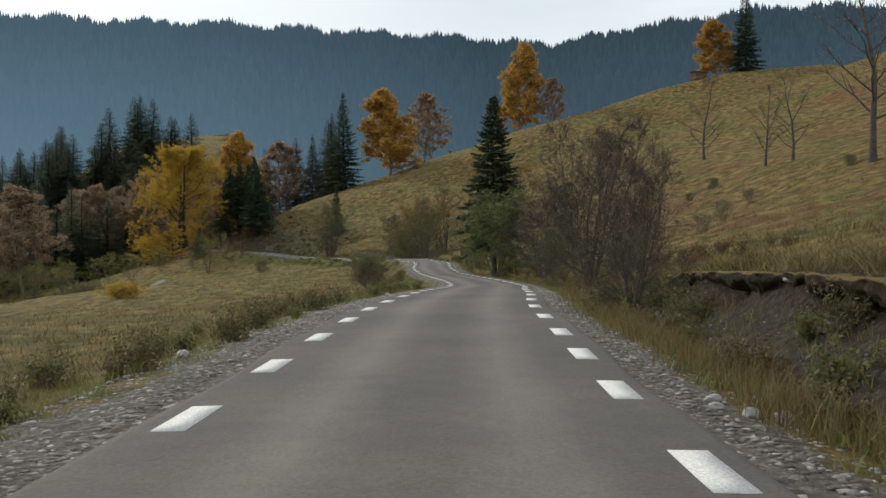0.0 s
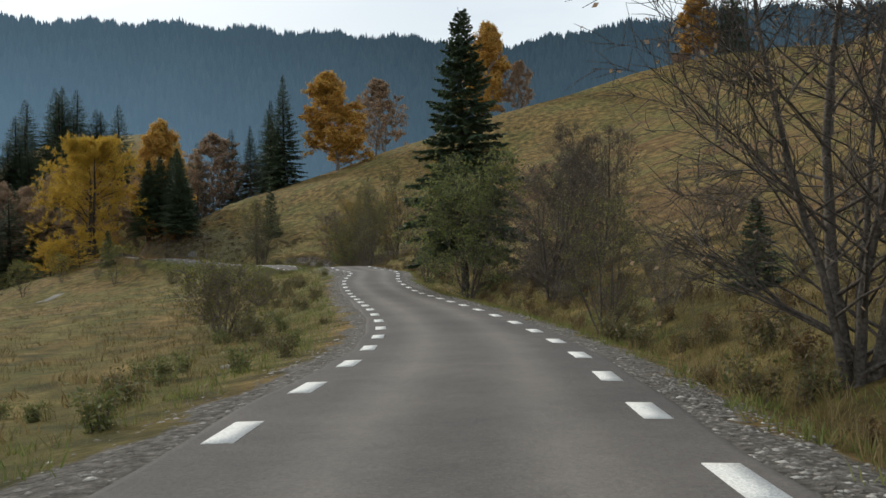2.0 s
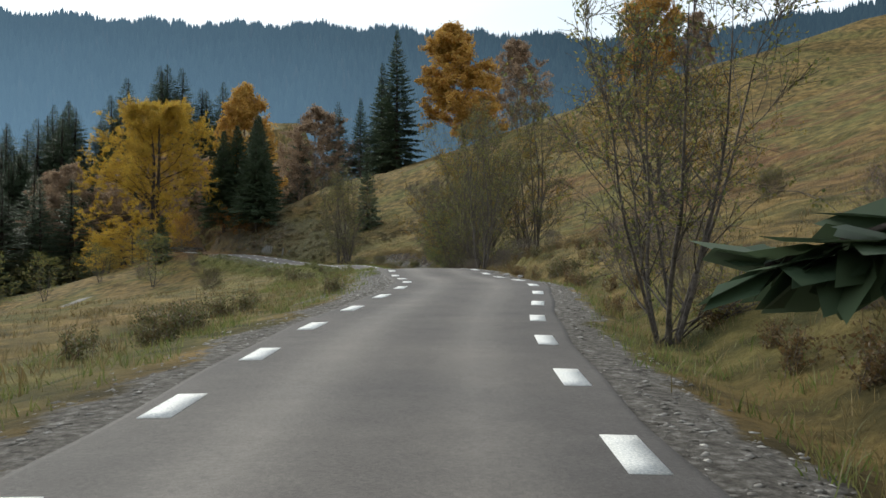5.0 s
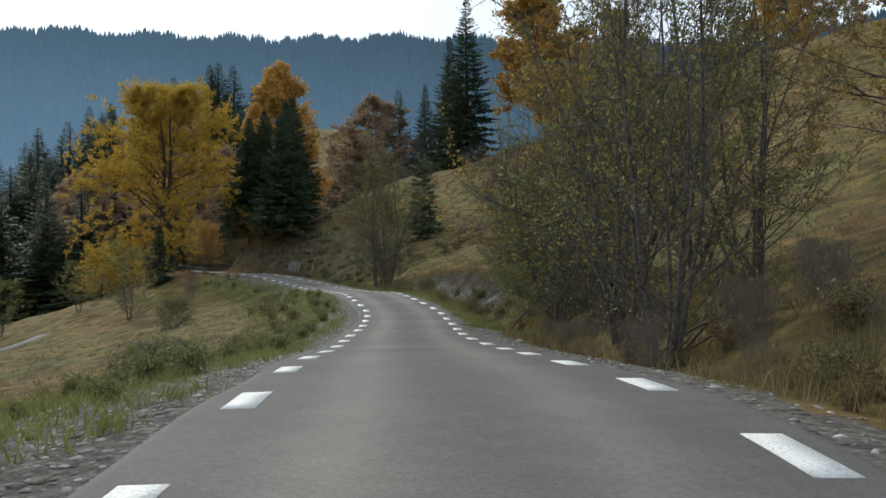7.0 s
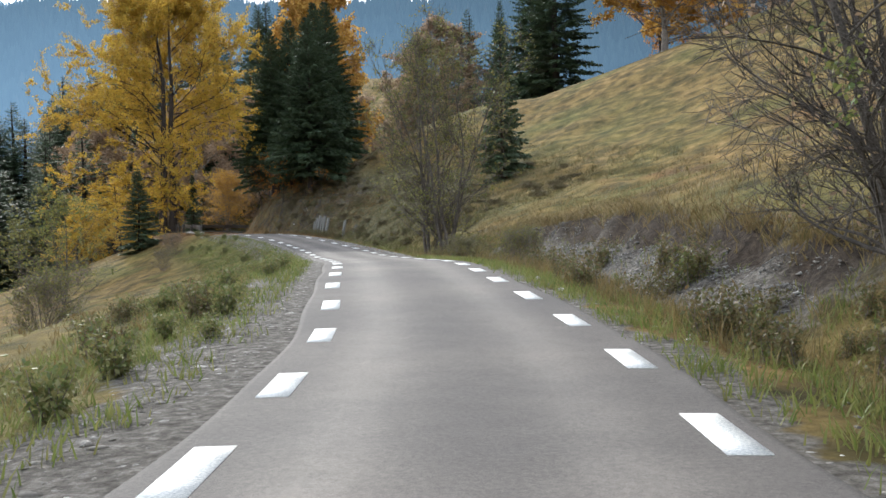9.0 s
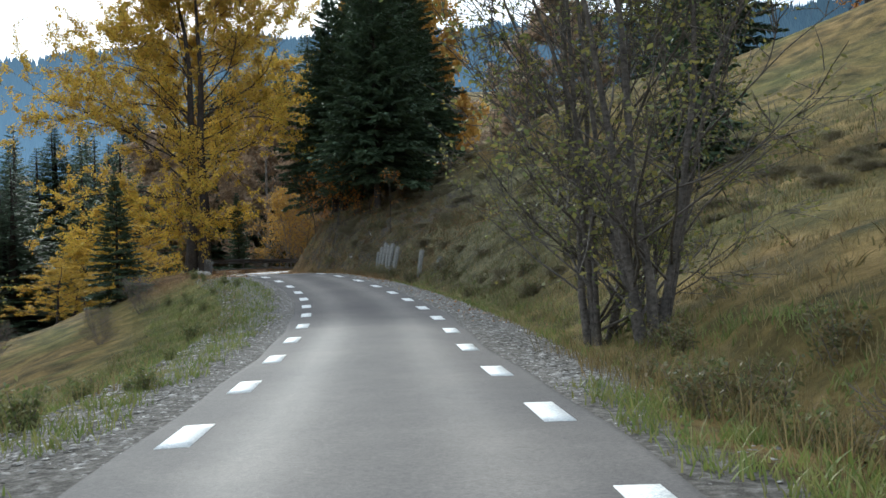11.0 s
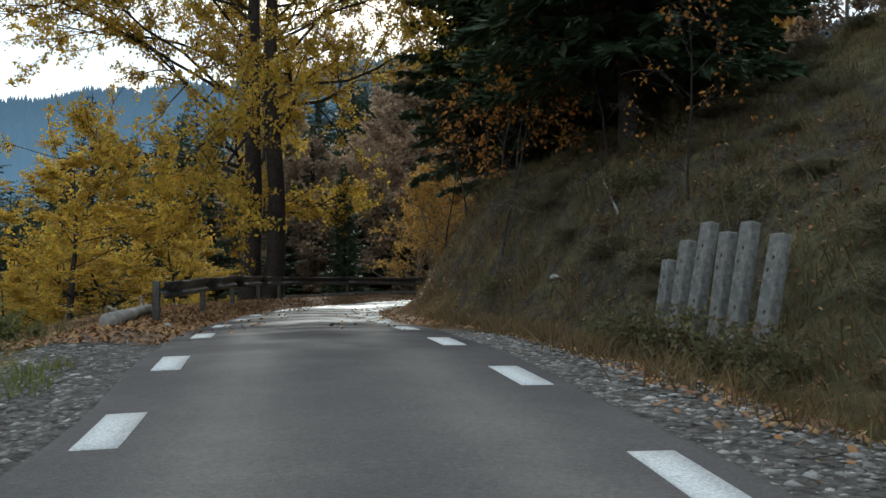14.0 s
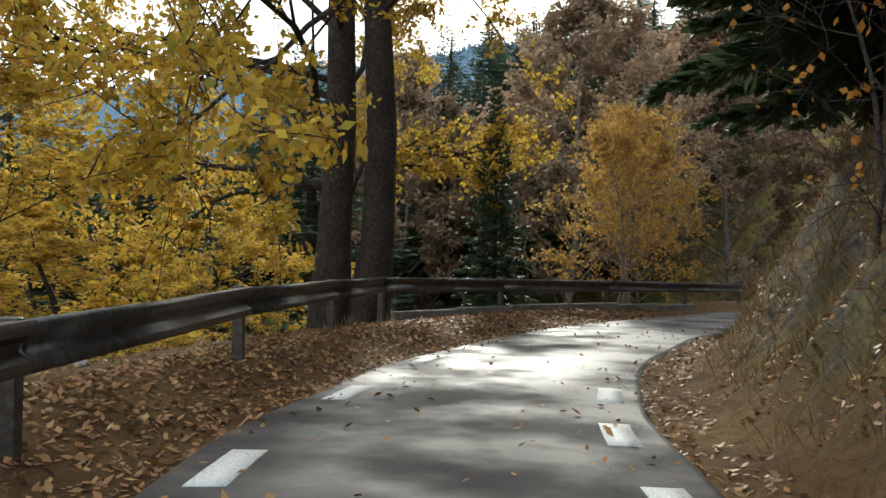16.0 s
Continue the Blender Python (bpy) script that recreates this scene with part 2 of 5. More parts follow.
def make_ground():
    m, p, at = material("meadow", 0.95, 0.1)
    fine, mid, wide = noise_of(m, at, 9.0, 8.0, 0.7), noise_of(m, at, 0.9, 5.0), noise_of(m, at, 0.11, 4.0)
    grass = ramp(m, mid, (0.28, (0.050, 0.040, 0.018)), (0.42, (0.112, 0.082, 0.032)), (0.56, (0.205, 0.138, 0.050)), (0.72, (0.33, 0.215, 0.085)))
    green = ramp(m, mid, (0.3, (0.055, 0.066, 0.020)), (0.7, (0.18, 0.172, 0.055)))
    grass = blend(m, ramp(m, wide, (0.46, (0, 0, 0)), (0.70, (0.8, 0.8, 0.8))), grass, green)
    lush = node(m, "ShaderNodeAttribute")
    lush.attribute_name = "lush"
    grass = blend(m, lush.outputs["Fac"], grass, green)
    fern = node(m, "ShaderNodeAttribute")
    fern.attribute_name = "fern"
    grass = blend(m, fern.outputs["Fac"], grass, ramp(m, mid, (0.35, (0.11, 0.058, 0.028)), (0.65, (0.195, 0.108, 0.050))))
    heath = node(m, "ShaderNodeAttribute")
    heath.attribute_name = "heath"
    grass = blend(m, heath.outputs["Fac"], grass, ramp(m, noise_of(m, at, 1.7, 7.0, 0.65), (0.32, (0.056, 0.052, 0.030)), (0.5, (0.13, 0.115, 0.062)), (0.68, (0.22, 0.185, 0.095))))
    soil = ramp(m, fine, (0.3, (0.085, 0.074, 0.062)), (0.55, (0.19, 0.172, 0.15)), (0.75, (0.33, 0.31, 0.285)))
    topsoil = node(m, "ShaderNodeAttribute")
    topsoil.attribute_name = "topsoil"
    soil = blend(m, topsoil.outputs["Fac"], soil, ramp(m, fine, (0.3, (0.022, 0.017, 0.013)), (0.7, (0.075, 0.055, 0.04))))
    bare = node(m, "ShaderNodeAttribute")
    bare.attribute_name = "bare"
    edge = node(m, "ShaderNodeMath")
    edge.operation = "MULTIPLY_ADD"
    edge.inputs[1].default_value = 0.9
    wire(m, noise_of(m, at, 2.6, 5.0), edge.inputs[0])
    wire(m, bare.outputs["Fac"], edge.inputs[2])
    mask = ramp(m, edge.outputs["Value"], (0.75, (0, 0, 0)), (0.95, (1, 1, 1)))
    tone = blend(m, mask, grass, soil)
    tone = blend(m, 1.0, tone, ramp(m, fine, (0.25, (0.55, 0.55, 0.55)), (0.75, (1.3, 1.3, 1.3))), "MULTIPLY")
    wire(m, tone, p.inputs["Base Color"])
    relief(m, p, fine, 0.9, 0.14)
    return m


def make_asphalt():
    m, p, at = material("asphalt", 0.6, 0.1)
    fine, wide, blotch = noise_of(m, at, 140.0, 3.0, 0.8), noise_of(m, at, 0.35, 4.0), noise_of(m, at, 3.0, 5.0)
    tone = ramp(m, fine, (0.3, (0.084, 0.077, 0.070)), (0.7, (0.190, 0.175, 0.160)))
    tone = blend(m, 1.0, tone, ramp(m, wide, (0.3, (0.82, 0.82, 0.84)), (0.7, (1.14, 1.12, 1.1))), "MULTIPLY")
    tone = blend(m, 1.0, tone, ramp(m, blotch, (0.3, (0.92, 0.92, 0.92)), (0.7, (1.06, 1.06, 1.06))), "MULTIPLY")
    wear = node(m, "ShaderNodeAttribute")
    wear.attribute_name = "wear"
    tone = blend(m, 1.0, tone, ramp(m, wear.outputs["Fac"], (0.0, (0.86, 0.85, 0.86)), (1.0, (1.20, 1.18, 1.15))), "MULTIPLY")
    tone = blend(m, 1.0, tone, ramp(m, noise_of(m, at, 28.0, 3.0, 0.7), (0.3, (0.82, 0.82, 0.82)), (0.7, (1.18, 1.17, 1.16))), "MULTIPLY")
    damp_shade = node(m, "ShaderNodeAttribute")
    damp_shade.attribute_name = "damp_shade"
    # base tone darkened at the bend, both for wet asphalt and for tree shade
    tone = blend(m, 1.0, tone, ramp(m, damp_shade.outputs["Fac"], (0.0, (1, 1, 1)), (1.0, (0.38, 0.38, 0.40))), "MULTIPLY")
    wire(m, tone, p.inputs["Base Color"])
    drop = node(m, "ShaderNodeMath")
    drop.operation = "MULTIPLY"
    wet = ramp(m, noise_of(m, at, 0.8, 4.0), (0.38, (0, 0, 0)), (0.6, (1, 1, 1)))
    wire(m, wet, drop.inputs[0])
    wire(m, damp_shade.outputs["Fac"], drop.inputs[1])
    polish = node(m, "ShaderNodeMath")
    polish.operation, polish.use_clamp = "MULTIPLY_ADD", True
    polish.inputs[1].default_value = 0.25
    wire(m, wear.outputs["Fac"], polish.inputs[0])
    wire(m, drop.outputs["Value"], polish.inputs[2])
    rough = node(m, "ShaderNodeMapRange", To_Min=0.80, To_Max=0.46)
    wire(m, polish.outputs["Value"], rough.inputs["Value"])
    wire(m, rough.outputs["Result"], p.inputs["Roughness"])
    sheen = node(m, "ShaderNodeMapRange", To_Min=0.10, To_Max=0.24)
    wire(m, polish.outputs["Value"], sheen.inputs["Value"])
    wire(m, sheen.outputs["Result"], p.inputs["Specular IOR Level"])
    relief(m, p, fine, 0.35, 0.004)
    return m


def make_distant(name, low, high, haze_glow):
    """Woods so far off that blue haze is put in as emission."""
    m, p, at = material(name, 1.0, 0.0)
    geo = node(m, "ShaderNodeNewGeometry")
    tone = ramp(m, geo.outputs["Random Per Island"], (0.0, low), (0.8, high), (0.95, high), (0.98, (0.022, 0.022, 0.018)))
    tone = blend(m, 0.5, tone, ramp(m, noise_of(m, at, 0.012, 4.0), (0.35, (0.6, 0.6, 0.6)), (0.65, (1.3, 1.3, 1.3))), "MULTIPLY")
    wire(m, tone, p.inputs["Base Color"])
    p.inputs["Emission Color"].default_value = (*haze_glow, 1)
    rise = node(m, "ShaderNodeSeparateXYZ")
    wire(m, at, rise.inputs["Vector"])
    # the emission standing in for haze fades with height and grows towards the sun
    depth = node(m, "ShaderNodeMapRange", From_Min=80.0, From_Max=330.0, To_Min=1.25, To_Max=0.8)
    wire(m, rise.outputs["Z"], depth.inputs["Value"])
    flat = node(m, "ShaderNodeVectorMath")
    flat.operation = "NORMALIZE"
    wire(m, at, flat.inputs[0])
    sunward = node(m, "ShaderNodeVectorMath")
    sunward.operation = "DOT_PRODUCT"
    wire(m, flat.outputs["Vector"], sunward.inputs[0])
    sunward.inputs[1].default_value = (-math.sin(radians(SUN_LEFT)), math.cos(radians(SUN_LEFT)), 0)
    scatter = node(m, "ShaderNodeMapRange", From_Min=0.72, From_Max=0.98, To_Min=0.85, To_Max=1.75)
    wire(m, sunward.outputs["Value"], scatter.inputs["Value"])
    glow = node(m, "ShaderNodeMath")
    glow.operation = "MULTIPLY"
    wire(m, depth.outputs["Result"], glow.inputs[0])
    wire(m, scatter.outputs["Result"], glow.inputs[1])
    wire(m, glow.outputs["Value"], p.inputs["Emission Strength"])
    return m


def make_turf():
    """Sods: dry grass on what faces up, dark earth below."""
    m, p, at = material("turf", 0.95, 0.1)
    fine = noise_of(m, at, 14.0, 6.0, 0.65)
    up = node(m, "ShaderNodeSeparateXYZ")
    wire(m, node(m, "ShaderNodeNewGeometry").outputs["Normal"], up.inputs["Vector"])
    earth = ramp(m, fine, (0.3, (0.022, 0.017, 0.013)), (0.7, (0.085, 0.064, 0.046)))
    sod = ramp(m, fine, (0.3, (0.07, 0.055, 0.022)), (0.7, (0.22, 0.16, 0.065)))
    wire(m, blend(m, ramp(m, up.outputs["Z"], (0.45, (0, 0, 0)), (0.7, (1, 1, 1))), earth, sod), p.inputs["Base Color"])
    relief(m, p, fine, 0.9, 0.05)
    return m


TURF = make_turf()
MEADOW, ASPHALT = make_ground(), make_asphalt()
PAINT = mottled("road_paint", (0.62, 0.62, 0.60), (0.76, 0.76, 0.74), 420, 0.7, 0.2, 0.15)
GRAVEL = broken("gravel", (0.11, 0.096, 0.080), (0.34, 0.32, 0.29), 40)
STONE = mottled("pale_stone", (0.24, 0.23, 0.215), (0.48, 0.46, 0.43), 14, 0.85, bump=0.6)
BARK = mottled("grey_bark", (0.05, 0.042, 0.036), (0.16, 0.14, 0.12), 22, 0.9, bump=0.8)
PALE_BARK = mottled("pale_bark", (0.11, 0.095, 0.08), (0.30, 0.27, 0.24), 18, 0.85, bump=0.5)
RED_TWIG = mottled("reddish_twigs", (0.085, 0.068, 0.060), (0.22, 0.18, 0.16), 20, 0.8)
HEATH_TWIG = mottled("heath_twigs", (0.17, 0.14, 0.10), (0.32, 0.27, 0.20), 20, 0.9)
DARK_BARK = mottled("dark_bark", (0.028, 0.023, 0.02), (0.085, 0.07, 0.06), 14, 0.95, bump=0.9)
NEEDLES = leafy("spruce_needles", (0.056, 0.088, 0.050), (0.080, 0.115, 0.062), (0.105, 0.145, 0.075), through=0.25)
GOLD = leafy("golden_leaves", (0.41, 0.235, 0.055), (0.54, 0.33, 0.075), (0.45, 0.25, 0.065), (0.60, 0.41, 0.10))
YELLOW = leafy("yellow_leaves", (0.54, 0.35, 0.05), (0.66, 0.46, 0.06), (0.46, 0.26, 0.05), (0.38, 0.36, 0.06), through=0.52)
RUSSET = leafy("russet_leaves", (0.29, 0.20, 0.135), (0.38, 0.27, 0.17), (0.24, 0.17, 0.12), (0.40, 0.29, 0.18))
ORANGE = leafy("orange_leaves", (0.42, 0.17, 0.03), (0.50, 0.23, 0.04), (0.32, 0.13, 0.03))
OLIVE = leafy("olive_leaves", (0.10, 0.12, 0.04), (0.17, 0.18, 0.055), (0.27, 0.23, 0.065), (0.13, 0.14, 0.055))
GREEN = leafy("green_leaves", (0.10, 0.14, 0.045), (0.15, 0.19, 0.06), (0.24, 0.23, 0.08), (0.13, 0.145, 0.06))
THINNING = leafy("thinning_leaves", (0.22, 0.17, 0.04), (0.32, 0.22, 0.04), (0.16, 0.13, 0.04), (0.30, 0.16, 0.04))
LITTER = leafy("fallen_leaves", (0.25, 0.115, 0.045), (0.36, 0.18, 0.065), (0.16, 0.08, 0.042), (0.44, 0.27, 0.10), through=0.1)
DRY_GRASS = leafy("dry_grass", (0.21, 0.155, 0.068), (0.29, 0.22, 0.10), (0.15, 0.115, 0.05), (0.11, 0.115, 0.04), through=0.3)
STRAW = leafy("straw", (0.18, 0.135, 0.055), (0.26, 0.19, 0.082), (0.115, 0.10, 0.042), (0.16, 0.10, 0.044), through=0.3)
HERB = leafy("verge_herbs", (0.10, 0.13, 0.045), (0.16, 0.18, 0.06), (0.23, 0.205, 0.08), (0.13, 0.14, 0.055), through=0.35)
BRACKEN = leafy("brown_bracken", (0.14, 0.085, 0.038), (0.20, 0.125, 0.05), (0.10, 0.068, 0.034), (0.17, 0.14, 0.055), through=0.3)
GREEN_GRASS = leafy("green_grass", (0.10, 0.135, 0.035), (0.16, 0.195, 0.05), (0.24, 0.23, 0.08), (0.14, 0.145, 0.045), through=0.35)
# the last colour of each is emission painted in for haze
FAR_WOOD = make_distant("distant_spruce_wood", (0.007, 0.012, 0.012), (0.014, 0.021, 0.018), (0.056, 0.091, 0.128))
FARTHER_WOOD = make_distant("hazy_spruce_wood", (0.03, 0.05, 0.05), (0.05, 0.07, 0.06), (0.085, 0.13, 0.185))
STEEL = mottled("weathered_steel", (0.085, 0.081, 0.078), (0.15, 0.144, 0.138), 26, 0.36, 0.5, 0.04, coarse=(0.085, 0.068, 0.058), metal=0.75)
CONCRETE = mottled("old_concrete", (0.12, 0.12, 0.11), (0.29, 0.28, 0.26), 16, 0.9, 0.2, 0.5, coarse=(0.14, 0.14, 0.12))
DEAD_WOOD = mottled("grey_dead_wood", (0.22, 0.20, 0.17), (0.46, 0.43, 0.38), 12, 0.9, 0.2, 0.6)
PLANKS = mottled("brown_planks", (0.10, 0.06, 0.04), (0.22, 0.14, 0.09), 9, 0.85)
RUBBLE = broken("grey_rubble", (0.10, 0.095, 0.09), (0.28, 0.27, 0.25), 30)
WEED = leafy("brown_green_weeds", (0.085, 0.095, 0.035), (0.14, 0.125, 0.055), (0.18, 0.125, 0.06), (0.11, 0.13, 0.045), through=0.3)

# ---------------------------------------------------------------- mesh helpers
def mesh_of(name, verts, faces, mat, smooth=False, fields=None):
    me = bpy.data.meshes.new(name)
    verts = np.asarray(verts, np.float32).reshape(-1, 3)
    me.vertices.add(len(verts))
    me.vertices.foreach_set("co", verts.ravel())
    groups = faces if isinstance(faces, list) else [faces]
    groups = [np.asarray(g, np.int32) for g in groups if len(g)]
    loops = np.concatenate([g.ravel() for g in groups])
    sizes = np.concatenate([np.full(len(g), g.shape[1]) for g in groups])
    me.loops.add(len(loops))
    me.loops.foreach_set("vertex_index", loops)
    me.polygons.add(len(sizes))
    me.polygons.foreach_set("loop_start", np.r_[0, np.cumsum(sizes)[:-1]].astype(np.int32))
    me.materials.append(mat)
    if smooth:
        me.polygons.foreach_set("use_smooth", np.ones(len(sizes), bool))
    for key, values in (fields or {}).items():
        me.attributes.new(key, "FLOAT", "POINT").data.foreach_set("value", np.asarray(values, np.float32))
    me.update(calc_edges=True)
    me.validate()
    return me


def part(name, me, parent=None, label=""):
    ob = new(name, me)
    if parent:
        ob.parent = parent
    return tagged(ob, label)


def grid_faces(rows, cols):
    a = (np.arange(rows - 1)[:, None] * cols + np.arange(cols - 1)[None]).ravel()
    return np.stack([a, a + 1, a + cols + 1, a + cols], 1)


def spread(low, high, step, end, grow=1.16):
    """Even lines between low and high, then wider and wider out to the ends."""
    out, d = [], step
    reach = 0.0
    while reach < end:
        d *= grow
        reach += d
        out.append(reach)
    out = np.array(out)
    return np.r_[low - out[::-1], np.arange(low, high, step), high + out]


# ---------------------------------------------------------------- ground
gx, gy = spread(-72, 20, 0.42, 4500), spread(-4, 236, 0.42, 4500)
mx, my = np.meshgrid(gx, gy)
gz = ground_height(mx, my)
gs, gl, _ = (v.reshape(mx.shape) for v in road_coords(mx, my))
cuts = np.zeros_like(gz)
for lo, hi, a, b in ((-8, 19, 3.9, 5.5), (143, 164, 3.3, 5.5)):
    cuts = np.maximum(cuts, ease(lo - 2, lo + 1, gs) * (1 - ease(hi - 1, hi + 2, gs)) * ease(a - 0.5, a, gl) * (1 - ease(b - 0.2, b + 0.5, gl + 0.35 * ripple(mx, my, 2.3, 1))))
verge = (1 - ease(0, 0.8, np.abs(gl) - np.where(gl < 0, np.interp(gs, [-40, 28, 38, 90, 98], [2.7, 2.7, 2.1, 2.1, 2.7]), np.interp(gs, [-40, 132, 138, 164, 172, 200], [2.25, 2.25, 1.75, 1.75, 2.7, 2.5])) + 0.3 * ripple(mx, my, 3.0, 12)))
verge = verge * (1 - ease(201, 207, gs))
bare = np.clip(np.maximum(np.maximum(cuts * 0.75, verge), 0.42 * ease(196, 203, gs) * ease(2.2, 3.0, gl) * (1 - ease(9, 13, gl))), 0, 1)
lush = ease(-9, -5, gl) * (1 - ease(-3.5, -2.5, gl)) * (0.45 + 0.35 * ease(100, 135, gs)) + 0.25 * ease(3, 4, gl) * (1 - ease(5, 7, gl)) * (1 - ease(185, 195, gs))
fern = ease(14, 18, gl) * (1 - ease(26, 32, gl)) * ease(-0.1, 0.5, ripple(mx, my, 24.0, 21)) * 0.55 * (1 - ease(150, 175, gs)) + 0.3 * ease(192, 204, gs) * ease(3, 5, gl) * (1 - ease(14, 20, gl))
fern = np.maximum(fern, 0.85 * ease(201, 207, gs) * (1 - ease(np.where(gl < 0, 5.0, 2.4), np.where(gl < 0, 8.0, 3.4), np.abs(gl))))
heath = ease(180, 192, gs) * ease(3.5, 4.4, gl) * (1 - 0.95 * ease(9, 16, gl + 4 * ripple(mx, my, 7.0, 31) + 2 * ripple(mx, my, 2.5, 33)))
topsoil = np.clip(cuts * np.maximum(ease(4.3, 4.9, gl + 0.35 * ripple(mx, my, 2.3, 1)), 0.8 * (gs < 22)) + 0.75 * ease(194, 202, gs) * ease(2.2, 3.0, gl), 0, 1)
band = ripple(gs * 0.28, gl, 11.0, 41) + 0.5 * ripple(gs * 0.6, gl, 5.0, 43)
sward = ripple(gs * 0.35, gl, 8.0, 47) + 0.5 * ripple(gs, gl, 4.0, 49) + 0.55 * ripple(mx, my, 1.9, 51)
band = band + 0.55 * ripple(mx, my, 2.1, 53) + 0.4 * ripple(mx, my, 1.2, 55)
on_hill = ease(5, 8, gl) * (1 - ease(170, 185, gs))
fern = np.maximum(fern, 0.85 * ease(0.35, 0.9, band) * on_hill * ease(9, 15, gl))
lush = np.maximum(lush, 0.55 * ease(0.1, 0.8, sward) * np.maximum(0.6 * on_hill, ease(4, 7, -gl)))
ground = new("ground", mesh_of("ground", np.stack([mx, my, gz], -1), grid_faces(*mx.shape), MEADOW, True, {"bare": bare.ravel(), "lush": np.clip(lush, 0, 1).ravel(), "fern": np.clip(fern, 0, 1).ravel(), "heath": heath.ravel(), "topsoil": topsoil.ravel()}))
tagged(ground, "autumn meadow hillside with worn verges and cut banks", "ground", kind="structure")

# ---------------------------------------------------------------- road
MARK_AT = [-60, 0, 22, 30, 45, 60, 75, 90, 105, 120, 130, 137, 141, 146, 150, 156, 163, 172, 181, 190, 198, 205, 212, 218]
MARK_LEFT = [1.74, 1.74, 1.74, 1.84, 1.72, 1.64, 1.68, 1.65, 1.66, 1.63, 1.57, 1.47, 1.40, 1.46, 1.50, 1.46, 1.43, 1.42, 1.48, 1.46, 1.43, 1.36, 1.31, 1.30]
MARK_RIGHT = [1.72, 1.72, 1.75, 1.72, 1.72, 1.68, 1.65, 1.72, 1.74, 1.62, 1.50, 1.48, 1.52, 1.46, 1.43, 1.52, 1.44, 1.42, 1.47, 1.43, 1.43, 1.34, 1.31, 1.28]
road_s = np.arange(-38, ALONG[-1] - 2, 0.5)


def on_road(s, l):
    """Place at s along the road and l to its right, on the cambered surface."""
    s, l = np.broadcast_arrays(np.asarray(s, float), np.asarray(l, float))
    x, y, z = (np.interp(s, ALONG, LINE[:, k]) for k in range(3))
    tx, ty = np.interp(s, ALONG, TANGENT[:, 0]), np.interp(s, ALONG, TANGENT[:, 1])
    return np.stack([x + ty * l, y - tx * l, z + 0.012 - 0.02 * np.abs(l)], -1)


across = np.r_[-1.06, -1.0, -0.97, np.linspace(-0.85, 0.85, 15), 0.97, 1.0, 1.06]
ss, ll = np.meshgrid(road_s, across, indexing="ij")
half = 0.31 + np.where(ll < 0, np.interp(ss, MARK_AT, MARK_LEFT), np.interp(ss, MARK_AT, MARK_RIGHT)) + 0.05 * np.sin(ss * 0.9) * np.sin(ss * 0.37 + 1) * (np.abs(ll) > 0.9)
surface = on_road(ss, ll * half)
surface[:, [0, -1], 2] -= 0.12
# wet stretch of the bend, also darkened in place of the trees' shade
damp_shade = ease(194, 207, ss)
wear = np.exp(-((np.abs(ll * half) - 0.78) / 0.34) ** 2)
road = new("road", mesh_of("road", surface, grid_faces(*ss.shape), ASPHALT, True, {"damp_shade": damp_shade.ravel(), "wear": wear.ravel()}))
tagged(road, "narrow grey asphalt road with wet patches, darkened for shade at the bend", "road", kind="structure")


def dash(s, side):
    """One painted edge mark, one metre long, following the bend."""
    w = np.interp(s, MARK_AT, MARK_LEFT if side < 0 else MARK_RIGHT) * side
    k = np.linspace(-0.52, 0.52, 5)
    g = on_road(np.repeat(s + k, 2), np.tile([w - 0.125, w + 0.125], 5))
    g[:, 2] += 0.006
    low = g.copy()
    low[:, 2] -= 0.008
    v = np.vstack([g, low])
    top = grid_faces(5, 2)
    skirt = [(k, k + 2, k + 12, k + 10) for k in (0, 2, 4, 6)] + [(k + 2, k, k + 10, k + 12) for k in (1, 3, 5, 7)] + [(0, 10, 11, 1), (8, 9, 19, 18)]
    part("edge_dash", mesh_of("edge_dash", v, np.vstack([top, skirt]), PAINT), road)


LEFT_MARKS = ([-12, 0, 2, 7, 8, 13, 17, 20, 32, 35, 39, 41, 44, 46, 48, 51, 58, 60, 62, 64, 67, 70], [-30.0, 6.8, 12.9, 28.4, 31.6, 46.7, 58.2, 66.3, 104.2, 114.3, 126.2, 131.9, 139.5, 145.4, 151.3, 159.6, 181.7, 187.6, 193.5, 199.7, 210.2, 220.5])
RIGHT_MARKS = ([-12, 0, 2, 7, 8, 13, 16, 20, 32, 36, 39, 41, 44, 48, 51, 58, 60, 63, 66, 68, 70], [-28.7, 8.1, 13.5, 29.4, 32.6, 47.5, 56.4, 67.9, 105.6, 117.6, 126.5, 132.0, 140.4, 151.4, 159.8, 182.3, 188.6, 198.2, 206.9, 212.8, 217.6])
for side, (index, place) in ((-1, LEFT_MARKS), (1, RIGHT_MARKS)):
    for k in range(index[0], index[-1] + 1):
        dash(float(np.interp(k, index, place)), side)

# ---------------------------------------------------------------- distance
RIDGE_AT = [-80, -45, -22, -14, -10, -8, 0, 13, 19, 30, 36, 40, 47, 52, 59, 75, 110]
RIDGE_UP = [0.16, 0.20, 0.240, 0.230, 0.220, 0.214, 0.228, 0.238, 0.234, 0.231, 0.229, 0.216, 0.199, 0.188, 0.165, 0.14, 0.12]


